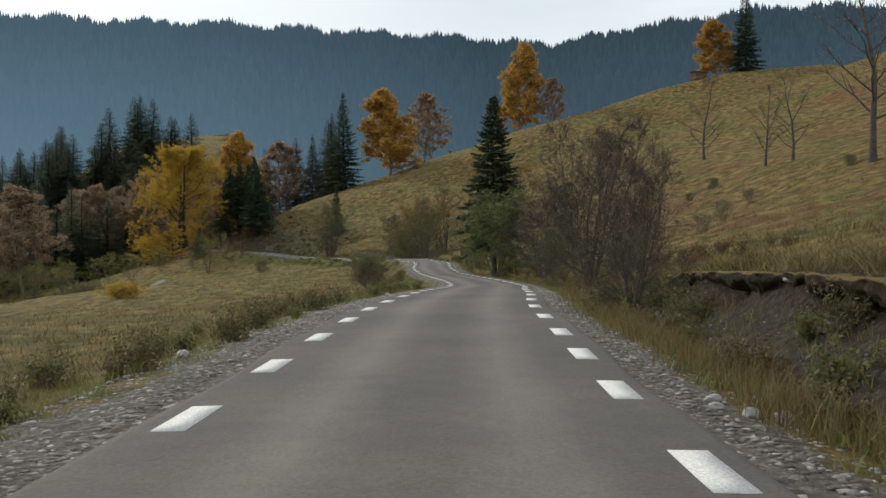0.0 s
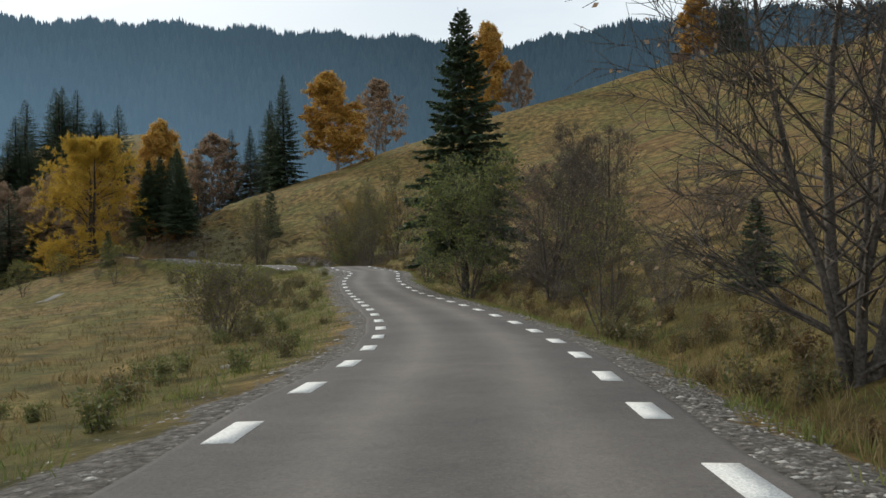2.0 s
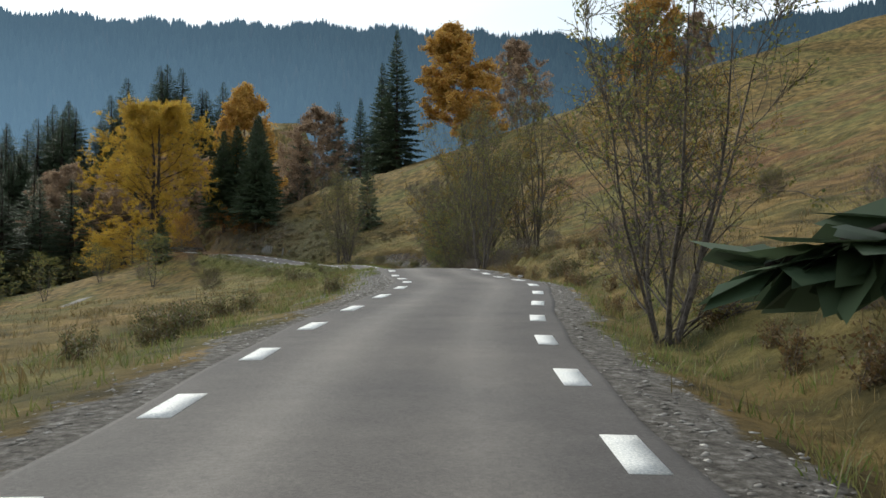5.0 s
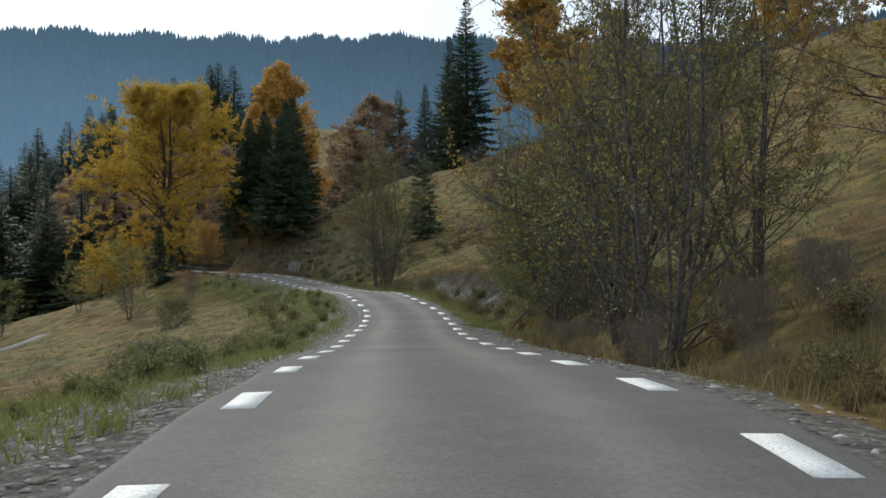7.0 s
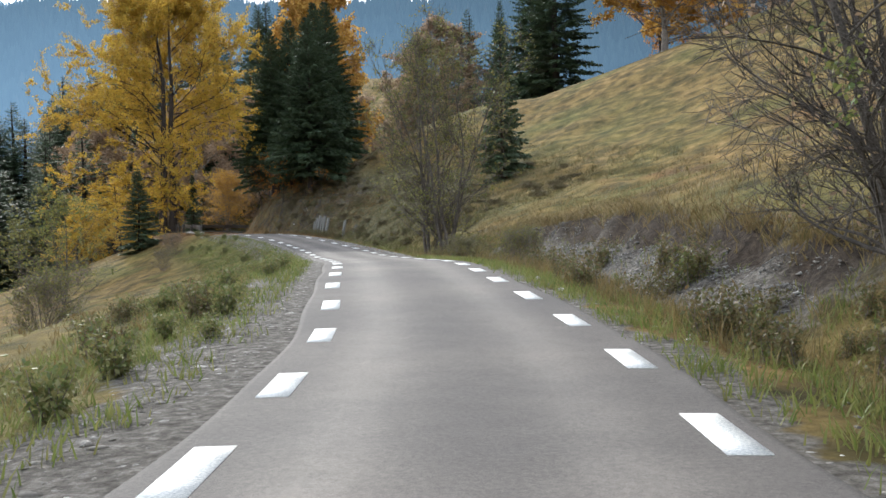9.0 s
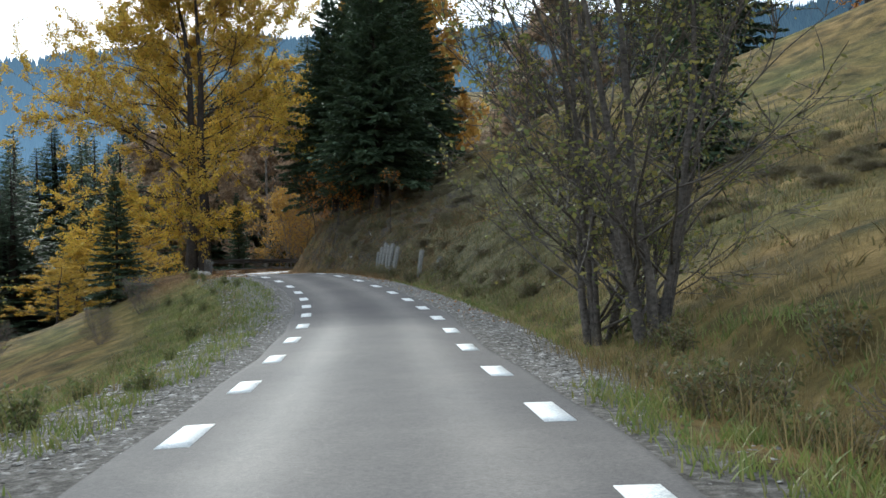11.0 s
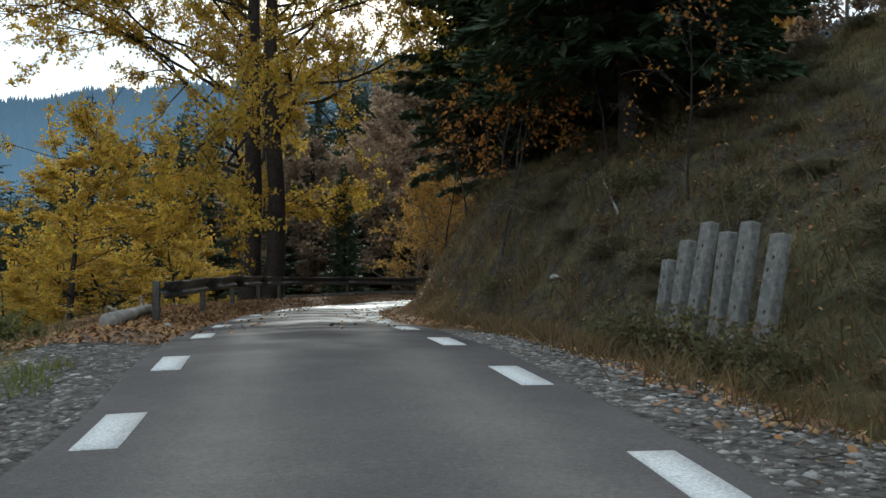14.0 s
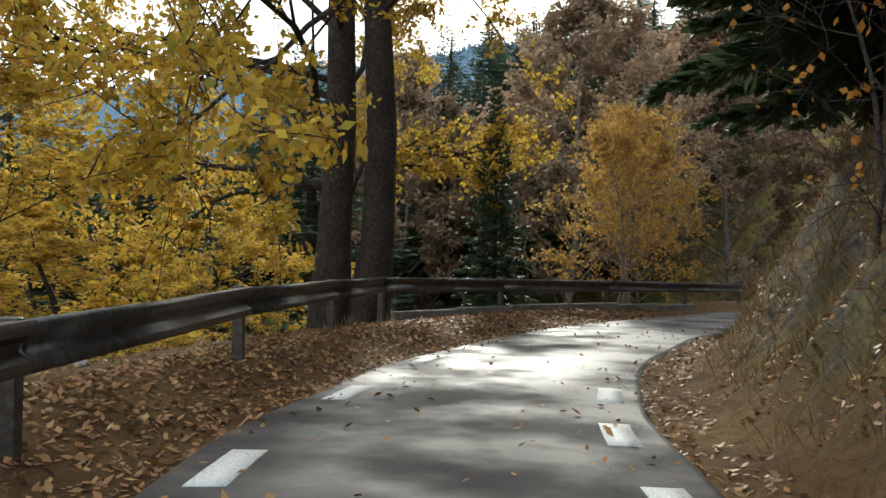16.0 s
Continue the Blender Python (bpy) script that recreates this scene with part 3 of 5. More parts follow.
def mountain(name, centre, reach, inner, at, up, mat, label, trees, tall, seed, low=-60):
    """A wooded ridge round the valley; at: degrees to the left of the road's first heading, up: its rise over its distance."""
    deg = np.arange(-80, 110.01, 0.5)
    crest = np.interp(deg, at, up) * reach * (1 + 0.012 * np.sin(deg * 1.3 + seed) + 0.008 * np.sin(deg * 3.7 + seed))
    steps = np.r_[np.linspace(0, 1, 15), 1.15, 1.6]
    d, q = np.meshgrid(deg, steps, indexing="ij")
    r = inner + (reach - inner) * q
    wave = 10 * np.sin(d * 0.55 + 5 * q + seed) * np.sin(q * 7 + d * 0.21)
    h = low + (crest[:, None] - low) * np.where(q <= 1, q**1.25, 1 - 0.7 * (q - 1)) + wave * np.clip(q * (1 - q) * 4, 0, 1)
    a = np.radians(d)
    v = np.stack([centre[0] - np.sin(a) * r, centre[1] + np.cos(a) * r, h - tall * 0.5], -1)
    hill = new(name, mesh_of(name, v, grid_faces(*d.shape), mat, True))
    tagged(hill, label, "mountain", kind="structure")
    g = np.random.default_rng(seed)
    n = trees
    td = g.uniform(-32, 66, n)
    tq = np.where(g.random(n) < 0.22, g.normal(1.0, 0.012, n), 1 - g.random(n) ** 1.4)
    tr = inner + (reach - inner) * tq
    tc = np.interp(td, deg, crest)
    th = low + (tc - low) * np.where(tq <= 1, np.clip(tq, 0, 1) ** 1.25, 1 - 0.7 * (tq - 1)) + 10 * np.sin(td * 0.55 + 5 * tq + seed) * np.sin(tq * 7 + td * 0.21) * np.clip(tq * (1 - tq) * 4, 0, 1)
    size = tall * g.uniform(0.7, 1.25, n)
    width = size * g.uniform(0.13, 0.22, n)
    ta = np.radians(td)
    base = np.stack([centre[0] - np.sin(ta) * tr, centre[1] + np.cos(ta) * tr, th - tall * 0.55], -1)
    ring = np.linspace(0, 2 * np.pi, 5, endpoint=False)
    spin = g.uniform(0, 6, n)[:, None] + ring[None]
    rim = base[:, None, :] + np.stack([np.cos(spin) * width[:, None], np.sin(spin) * width[:, None], np.broadcast_to(size[:, None] * 0.12, spin.shape)], -1)
    waist = base[:, None, :] + np.stack([np.cos(spin + 0.6) * width[:, None] * 0.55, np.sin(spin + 0.6) * width[:, None] * 0.55, np.broadcast_to(size[:, None] * 0.55, spin.shape)], -1)
    tip = base + np.stack([0 * size, 0 * size, size], -1)
    v = np.concatenate([rim, waist, tip[:, None]], 1)
    o = np.arange(n)[:, None] * 11
    quads = np.concatenate([o + np.array([k, (k + 1) % 5, 5 + (k + 1) % 5, 5 + k]) for k in range(5)])
    tris = np.concatenate([o + np.array([5 + k, 5 + (k + 1) % 5, 10]) for k in range(5)])
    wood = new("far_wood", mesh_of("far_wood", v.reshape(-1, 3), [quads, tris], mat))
    tagged(wood, "distant spruce forest on the mountainside, blue haze put in as glow", "forest", kind="stuff")


mountain("mountain", (-20, 110), 1500, 430, RIDGE_AT, RIDGE_UP, FAR_WOOD, "long forested mountain ridge, dark blue-green, haze put in as glow", 26000, 26, 3)
mountain("far_mountain", (-20, 110), 3500, 2200, [-80, -40, -22, -17, -12, -9, -4, 20, 36, 38.5, 41, 45, 60, 110], [0.2, 0.215, 0.225, 0.218, 0.221, 0.2, 0.17, 0.17, 0.21, 0.226, 0.226, 0.205, 0.17, 0.15], FARTHER_WOOD, "farther mountain ridge, pale blue, haze put in as glow", 9000, 32, 8, low=130)

# ---------------------------------------------------------------- plants
def unit(v):
    return v / np.maximum(np.linalg.norm(v, axis=-1, keepdims=True), 1e-9)


class Wood:
    """Collects tapered tubes into one mesh."""

    def __init__(self):
        self.v, self.f, self.n = [], [], 0

    def tube(self, pts, radii, sides):
        pts = np.asarray(pts, float)
        d = unit(np.gradient(pts, axis=0))
        ref = np.where(np.abs(d[:, 2:3]) > 0.9, np.array([[1.0, 0, 0]]), np.array([[0, 0, 1.0]]))
        a = unit(np.cross(d, ref))
        b = np.cross(d, a)
        t = np.linspace(0, 2 * np.pi, sides, endpoint=False)
        ring = pts[:, None] + np.asarray(radii)[:, None, None] * (np.cos(t)[None, :, None] * a[:, None] + np.sin(t)[None, :, None] * b[:, None])
        m = len(pts)
        k = (np.arange(m - 1)[:, None] * sides + np.arange(sides)[None]).ravel()
        e = (np.arange(m - 1)[:, None] * sides + (np.arange(sides)[None] + 1) % sides).ravel()
        self.v.append(ring.reshape(-1, 3))
        self.f.append(np.stack([k, e, e + sides, k + sides], 1) + self.n)
        self.n += m * sides

    def mesh(self, name, mat):
        return mesh_of(name, np.vstack(self.v), np.vstack(self.f), mat, True)


def shoot(g, start, way, length, steps, lift=0.0, wander=0.15):
    """A bending line that starts at start; lift turns it up (or down)."""
    pts, d, p = [np.array(start, float)], unit(np.array(way, float)), np.array(start, float)
    for _ in range(steps):
        d = unit(d + np.array([0, 0, lift]) + g.normal(0, wander, 3))
        p = p + d * length / steps
        pts.append(p)
    return np.array(pts)


def leaves(g, at, size, thin=0.55, spread_=0.0, hang=0.0):
    """One pointed leaf for each place."""
    n = len(at)
    u = unit(g.normal(0, 1, (n, 3)) + np.array([0, 0, -hang]))
    w = unit(np.cross(u, g.normal(0, 1, (n, 3))))
    s = (size * g.uniform(0.6, 1.3, n))[:, None]
    p = at + g.normal(0, 1, (n, 3)) * spread_
    v = np.stack([p, p + u * s * 0.45 + w * s * thin * 0.5, p + u * s, p + u * s * 0.45 - w * s * thin * 0.5], 1)
    return v.reshape(-1, 3), np.arange(n * 4).reshape(n, 4)


def make_broadleaf(name, seed, height, girth, crown_from, crown_wide, limbs, subs, twigs, per_twig, leaf, bark, foliage, stems=1, lean=0.0, upright=0.5, dome=0.6, twig_long=0.5, label="", category="tree", splay=0.35, bare_top=0.0, limb_girth=0.42, arch=0.0, plan=(), split=False):
    """A tree or bush: trunk, limbs that fork twice, and single leaves on the twigs."""
    g = np.random.default_rng(seed)
    thick, fine, spots, single = [], Wood(), [], []
    for k in range(stems):
        turn = 2 * np.pi * (k + g.uniform(-0.3, 0.3)) / max(stems, 1)
        out = np.array([np.cos(turn), np.sin(turn), 0]) * (splay if stems > 1 else lean)
        h = height * (1 if stems == 1 or plan else g.uniform(0.72, 1.0))
        foot = np.array([np.cos(turn), np.sin(turn), 0]) * (0.0 if stems == 1 else g.uniform(0.3, 1.0) * girth * 1.6)
        if plan:
            foot, out, (crown_from, arch, facing) = np.array([*plan[k][0], 0.0]), np.array([*plan[k][1], 0.0]), plan[k][2]
        trunk = shoot(g, foot + np.array([0, 0, -0.25]), out + np.array([0, 0, 1]), h + 0.25, 9, 0.10, 0.07)
        rad = girth * (1 if stems == 1 or plan else g.uniform(0.6, 1.0)) * np.linspace(1, 0.07, len(trunk)) ** 0.9
        rad[0] *= 1.35
        if not thick or stems <= 3:
            thick.append(Wood())
        thick[-1].tube(trunk, rad, 9 if girth > 0.12 else 6)
        f_all = np.linspace(crown_from, 0.97, limbs) + g.uniform(-0.02, 0.02, limbs)
        for j, f in enumerate(f_all):
            f = float(np.clip(f, 0.02, 0.98))
            q = f * (len(trunk) - 1)
            i = int(q)
            start = trunk[i] + (trunk[min(i + 1, len(trunk) - 1)] - trunk[i]) * (q - i)
            r0 = np.interp(q, np.arange(len(rad)), rad)
            rel = (f - crown_from) / (1 - crown_from)
            wide = crown_wide * (np.sin(np.pi * min(1, 0.14 + 0.86 * rel) ** dome) ** 0.8 * g.uniform(0.75, 1.1) + 0.08)
            ang = j * 2.4 + g.uniform(-0.5, 0.5)
            if plan:
                ang = radians(facing) + 1.65 * (2 * ((j * 0.618) % 1.0) - 1) + g.uniform(-0.2, 0.2)
            way = np.array([np.cos(ang), np.sin(ang), upright * (0.6 + rel) + g.uniform(-0.15, 0.2)])
            limb = shoot(g, start, way, wide * (1 + 0.35 * upright), 6 if arch else 5, 0.05 * upright - arch, 0.2 if arch else 0.13)
            rl = max(r0 * limb_girth, 0.009) * np.linspace(1, 0.22, len(limb))
            if split:
                single.append(Wood())
                single[-1].tube(limb, rl, 7)
            else:
                fine.tube(limb, rl, 5)
            for m in range(subs):
                c = g.uniform(0.25, 1.0) * (len(limb) - 1)
                ci = min(int(c), len(limb) - 2)
                p0 = limb[ci] + (limb[ci + 1] - limb[ci]) * (c - ci)
                dirn = unit(limb[ci + 1] - limb[ci]) + g.normal(0, 0.55, 3) + np.array([0, 0, 0.25 * upright])
                long_ = wide * g.uniform(0.25, 0.5) + 0.15
                sub = shoot(g, p0, dirn, long_, 3, 0.04 * upright, 0.16)
                fine.tube(sub, max(rl[ci] * 0.5, 0.005) * np.linspace(1, 0.35, 4), 4)
                for _ in range(twigs):
                    e = g.uniform(0.2, 1.0) * 3
                    ei = min(int(e), 2)
                    t0 = sub[ei] + (sub[ei + 1] - sub[ei]) * (e - ei)
                    tw = shoot(g, t0, unit(sub[ei + 1] - sub[ei]) + g.normal(0, 0.6, 3), twig_long * g.uniform(0.5, 1.2), 2, 0.03, 0.2)
                    fine.tube(tw, np.array([0.0045, 0.0035, 0.002]) * (1 + height * 0.05), 3)
                    if per_twig and g.random() > bare_top * rel:
                        c = int(g.poisson(per_twig))
                        if c:
                            u = g.uniform(0.15, 1.05, c)[:, None]
                            spots.append(tw[0] + (tw[2] - tw[0]) * u + g.normal(0, leaf * 0.55, (c, 3)))
    tree = new(name)
    for w in thick:
        tagged(part("trunk", w.mesh(name + "_trunk", bark), tree), kind="stuff" if stems > 3 else "")
    for w in single:
        part("limb", w.mesh(name + "_limb", bark), tree)
    tagged(part("branchwork", fine.mesh(name + "_branchwork", bark), tree), kind="stuff")
    if spots:
        at = np.vstack(spots)
        part("crown", mesh_of(name + "_crown", *leaves(g, at, leaf, 0.62, 0.0, 0.5), foliage), tree)
    return tagged(tree, label, category)


def make_spruce(name, seed, height, wide, skirt, dense=1.0, label="", droop=0.35, gap=0.0):
    """A spruce: whorls of drooping boughs, each with hanging sprays of needles."""
    g = np.random.default_rng(seed)
    stem, boughs = Wood(), Wood()
    trunk = shoot(g, (0, 0, -0.3), (0, 0, 1), height + 0.3, 10, 0.2, 0.012)
    stem.tube(trunk, height * 0.0145 * np.linspace(1, 0.04, 11), 8)
    verts, count = [], 0
    z = skirt * height
    while z < height * 0.985:
        rel = (z - skirt * height) / (height * (1 - skirt))
        reach = wide * (1 - rel) ** 0.92 * min(1.0, 0.8 + 2.0 * rel) + 0.10
        n = int((7 + 4 * (1 - rel)) * (0.8 + 0.2 * dense))
        spin = g.uniform(0, 6.3)
        for k in range(n):
            if g.random() < gap:
                continue
            a = spin + 2 * np.pi * (k + g.uniform(-0.35, 0.35)) / n
            r = reach * g.uniform(0.68, 1.18)
            u = np.linspace(0, 1, 7)
            drop = -droop * r * (u**1.3) * (1 - rel * 0.8) + 0.22 * r * np.maximum(u - 0.55, 0) ** 1.2 + (0.55 * r * u * rel)
            c, s_ = np.cos(a), np.sin(a)
            z0 = z + g.uniform(-0.5, 0.5) * (0.16 + 0.34 * (1 - rel)) * (height / 12) ** 0.5
            line = np.stack([c * r * u, s_ * r * u, z0 + drop], 1) + g.normal(0, 0.012 * r, (7, 3))
            boughs.tube(line[::2], np.linspace(0.028, 0.006, 4) * (0.35 + r * 0.3), 3)
            m = int((22 + 46 * r) * dense)
            q = g.uniform(0.12, 1.0, m) ** 0.75 * 6
            i = np.minimum(q.astype(int), 5)
            p = line[i] + (line[i + 1] - line[i]) * (q - i)[:, None]
            side = np.where(g.random(m) < 0.5, 1.0, -1.0) * g.uniform(0.3, 1.15, m)
            fwd = g.uniform(0.3, 1.0, m)
            down = g.uniform(-0.75, 0.12, m)
            way = unit(np.stack([c * fwd - s_ * side, s_ * fwd + c * side, down], 1))
            long_ = (0.10 + 0.30 * r * (1.05 - q / 6.5)) * g.uniform(0.7, 1.25, m)
            flat = unit(np.cross(way, np.stack([g.normal(0, 0.5, m), g.normal(0, 0.5, m), np.ones(m)], 1)))
            w = (0.035 + 0.012 * r) * g.uniform(0.7, 1.3, m)
            verts.append(np.stack([p - flat * w[:, None] * 0.5, p + way * long_[:, None] * 0.55 - flat * w[:, None], p + way * long_[:, None], p + way * long_[:, None] * 0.55 + flat * w[:, None]], 1).reshape(-1, 3))
            count += m
        z += (0.16 + 0.30 * (1 - rel)) * (height / 12) ** 0.5 / dense**0.5 * g.uniform(0.8, 1.2)
    tree = new(name)
    part("trunk", stem.mesh(name + "_trunk", DARK_BARK), tree)
    tagged(part("branchwork", boughs.mesh(name + "_branchwork", DARK_BARK), tree), kind="stuff")
    part("crown", mesh_of(name + "_crown", np.vstack(verts), np.arange(count * 4).reshape(-1, 4), NEEDLES), tree, "dark green drooping needle sprays")
    return tagged(tree, label, "spruce tree")


def plant(tree, x, y, size=1.0, turn=0.0, sink=0.05, wide=None, copy=True):
    """Sets a tree, or a copy of it, on the ground."""
    m = Matrix.Translation((x, y, height_at(x, y) - sink)) @ Matrix.Rotation(radians(turn), 4, "Z") @ Matrix.Diagonal(((wide or size), (wide or size), size, 1))
    if copy:
        return copy_thing(tree, m)
    tree.matrix_basis = m
    return tree


def stand(tree, group, *places):
    """The first place takes the tree itself, the others copies: x, y, height scale, turn and, if it differs, width scale."""
    for k, (x, y, size, turn, *wide) in enumerate(places):
        tagged(plant(tree, x, y, size, turn, wide=wide[0] if wide else None, copy=k > 0), group=group)

# ---------------------------------------------------------------- the bend: big maple, spruce grove, saplings
maple = make_broadleaf("maple_tree", 11, 23.0, 0.42, 0.13, 8.3, 36, 13, 10, 28, 0.145, DARK_BARK, YELLOW, stems=2, upright=0.7, arch=0.12, dome=0.62, twig_long=0.9, bare_top=0.0,
                       label="large twin-trunked maple with yellow autumn leaves behind the guardrail", limb_girth=0.26, plan=(((-0.30, -0.26), (0.0, 0.02), (0.13, 0.11, 215)), ((0.30, 0.26), (0.05, 0.04), (0.34, 0.05, 80))), split=True)
plant(maple, -59.9, 211.3, copy=False)
slim = make_broadleaf("maple_tree", 12, 12.0, 0.15, 0.12, 3.6, 18, 7, 6, 20, 0.135, DARK_BARK, YELLOW, upright=0.5, label="slim maple with yellow foliage beside the large one")
stand(slim, "trees behind the rail", (-58.9, 202.0, 0.5, 130, 0.95), (-61.8, 206.0, 0.62, 200, 1.05), (-66.5, 208.0, 0.95, 270), (-70.5, 215.5, 1.15, 20), (-64.2, 203.6, 0.8, 60), (-61.5, 199.6, 0.62, 340, 0.85), (-65.0, 211.5, 0.9, 160), (-56.2, 198.6, 0.36, 300, 0.6))

spruce_a = make_spruce("spruce_tree", 21, 15.0, 4.0, 0.15, 1.0, "tall dark green spruce with drooping boughs on the slope")
stand(spruce_a, "spruce grove above the bend", (-40.3, 201.6, 0.98, 0), (-41.6, 206.0, 1.08, 70), (-46.0, 210.5, 1.08, 150), (-50.2, 216.1, 1.02, 250), (-43.0, 212.0, 1.10, 20), (-45.4, 217.3, 1.05, 110), (-48.6, 211.9, 1.1, 200))
spruce_b = make_spruce("spruce_tree", 22, 12.4, 2.75, 0.17, 1.15, "young dark green spruce with drooping boughs beside the road", droop=0.45)
stand(spruce_b, "", (4.1, 74.1, 1.16, 0, 1.2))
spruce_c = make_spruce("spruce_tree", 23, 24.5, 4.7, 0.02, 0.6, "tall dark spruce standing on the far slope")
stand(spruce_c, "spruces on the slope", (-25.1, 236.1, 1.03, 0, 1.2), (-28.5, 241.0, 0.85, 90), (79.5, 243.0, 0.92, 200), (-36.0, 258.0, 0.80, 30), (-32.0, 268.0, 0.85, 130))
spruce_d = make_spruce("spruce_tree", 24, 8.0, 1.7, 0.03, 0.8, "small slender spruce on the grassy slope")
stand(spruce_d, "small spruces", (-21.9, 190.6, 1.32, 0, 1.15), (-60.5, 217.4, 0.61, 40), (-50.8, 193.1, 0.61, 140, 0.88), (8.8, 47.6, 0.2, 20, 0.36))

sapling = make_broadleaf("sapling", 31, 3.2, 0.03, 0.2, 0.8, 11, 3, 3, 1.8, 0.095, DARK_BARK, ORANGE, upright=0.6, label="thin maple sapling with orange leaves under the spruces", category="sapling")
stand(sapling, "saplings under the spruces", (-44.2, 203.4, 1.21, 0), (-47.5, 207.2, 0.99, 120), (-40.6, 201.3, 0.94, 200), (-38.1, 198.5, 0.77, 260), (-42.6, 201.2, 1.1, 45), (-47.0, 205.2, 0.8, 300))
bright = make_broadleaf("sapling", 32, 4.4, 0.035, 0.45, 1.0, 12, 4, 4, 4.0, 0.12, DARK_BARK, ORANGE, upright=0.35, lean=0.16, label="leaning maple sapling with bright orange leaves on the bank", category="sapling")
stand(bright, "saplings under the spruces", (-42.5, 200.4, 1.0, 150), (-46.2, 206.2, 0.9, 200))
yellow_bush = make_broadleaf("yellow_bush", 73, 1.7, 0.02, 0.05, 0.9, 8, 5, 4, 5, 0.09, RED_TWIG, YELLOW, stems=10, splay=0.6, upright=0.7, twig_long=0.3, label="low spreading bush with yellow leaves in the meadow", category="bush")
stand(yellow_bush, "yellow bushes", (-27.7, 79.9, 0.9, 0, 1.5))

# ---------------------------------------------------------------- golden and russet trees
gold = make_broadleaf("birch_tree", 41, 21.5, 0.26, 0.07, 5.2, 58, 7, 5, 24, 0.40, PALE_BARK, GOLD, upright=0.75, dome=0.62, twig_long=1.0, label="tall birch with dense golden autumn leaves")
stand(gold, "golden birches", (-12.9, 230.9, 0.95, 0, 1.2), (-49.6, 226.0, 1.16, 100, 0.80), (20.8, 250.0, 1.16, 200, 0.84), (73.0, 247.0, 0.7, 40, 0.75))
young = make_broadleaf("birch_tree", 45, 7.4, 0.075, 0.12, 2.1, 20, 6, 5, 5.5, 0.13, PALE_BARK, GOLD, stems=2, splay=0.12, upright=0.9, dome=0.6, twig_long=0.5, label="young birch with golden leaves beside the guardrail")
stand(young, "young birches beyond the bend", (-60.6, 224.4, 1.0, 70), (-62.2, 228.4, 1.15, 200))
russet = make_broadleaf("birch_tree", 42, 18.5, 0.22, 0.08, 5.2, 36, 6, 5, 26, 0.29, PALE_BARK, RUSSET, upright=0.75, dome=0.6, twig_long=0.9, label="birch with thinning russet leaves")
stand(russet, "russet birches", (-2.9, 261.7, 1.08, 0, 1.2), (-45.5, 259.4, 1.10, 90, 1.2), (29.0, 251.0, 0.66, 180), (-51.0, 268.0, 0.90, 30), (-89.8, 198.0, 1.10, 60, 1.30), (-100.3, 208.6, 1.04, 10, 1.30), (-93.0, 262.0, 0.8, 210, 0.95), (-99.0, 256.0, 0.9, 20, 1.0), (-81.8, 253.4, 1.17, 140), (-92.4, 245.5, 1.10, 250), (-76.6, 269.3, 1.30, 310), (-66.0, 277.2, 1.23, 60), (-110.9, 198.0, 1.04, 170, 1.30))
orchard = make_broadleaf("beech_tree", 43, 9.5, 0.36, 0.22, 5.0, 22, 7, 6, 9, 0.20, DARK_BARK, ORANGE, upright=0.6, dome=0.7, label="broad tree with thin orange leaves on the hill crest")
stand(orchard, "", (-13.7, 244.1, 1.05, 0))

# ---------------------------------------------------------------- bare trees of the hillside
bare = make_broadleaf("bare_tree", 51, 10.5, 0.19, 0.16, 3.4, 18, 6, 6, 0.15, 0.12, BARK, RUSSET, upright=0.95, dome=0.7, label="leafless grey-brown tree on the hillside meadow", splay=0.25)
stand(bare, "bare trees on the hillside", (37.5, 133.0, 1.05, 0), (33.3, 95.6, 0.72, 80), (34.0, 90.0, 0.75, 170), (-4.5, 236.0, 0.75, 40), (-46.5, 250.5, 1.0, 10), (-43.0, 252.5, 1.05, 100), (-38.0, 252.0, 0.90, 60), (-35.5, 254.0, 0.95, 150), (-33.0, 256.0, 0.90, 230))
big_bare = make_broadleaf("bare_tree", 52, 15.0, 0.28, 0.22, 4.6, 22, 7, 6, 0.5, 0.15, BARK, RUSSET, upright=0.9, label="large bare tree with a few brown leaves on the hillside")
stand(big_bare, "bare trees on the hillside", (32.5, 70.1, 1.00, 0), (41.0, 80.0, 0.90, 110))
wild = make_broadleaf("alder_tree", 53, 7.2, 0.085, 0.06, 2.0, 18, 7, 8, 0.18, 0.08, BARK, RUSSET, stems=6, splay=0.24, upright=0.75, label="bare multi-stemmed alder with pale streaked bark beside the road", category="tree")
stand(wild, "bare alders by the road", (5.9, 37.2, 1.00, 0), (-7.2, 142.6, 0.95, 120), (9.2, 66.0, 0.85, 210), (6.0, 58.9, 0.72, 300, 0.9), (3.9, 18.9, 0.52, 40, 0.4))
yellow_small = make_broadleaf("maple_tree", 54, 7.0, 0.15, 0.12, 3.2, 16, 7, 6, 7.5, 0.10, BARK, THINNING, stems=3, splay=0.35, upright=0.6, label="spreading small tree with thinning yellow leaves on the slope")
stand(yellow_small, "yellow trees above the road", (9.9, 139.4, 1.5, 0, 1.6), (-3.4, 130.8, 0.75, 140))

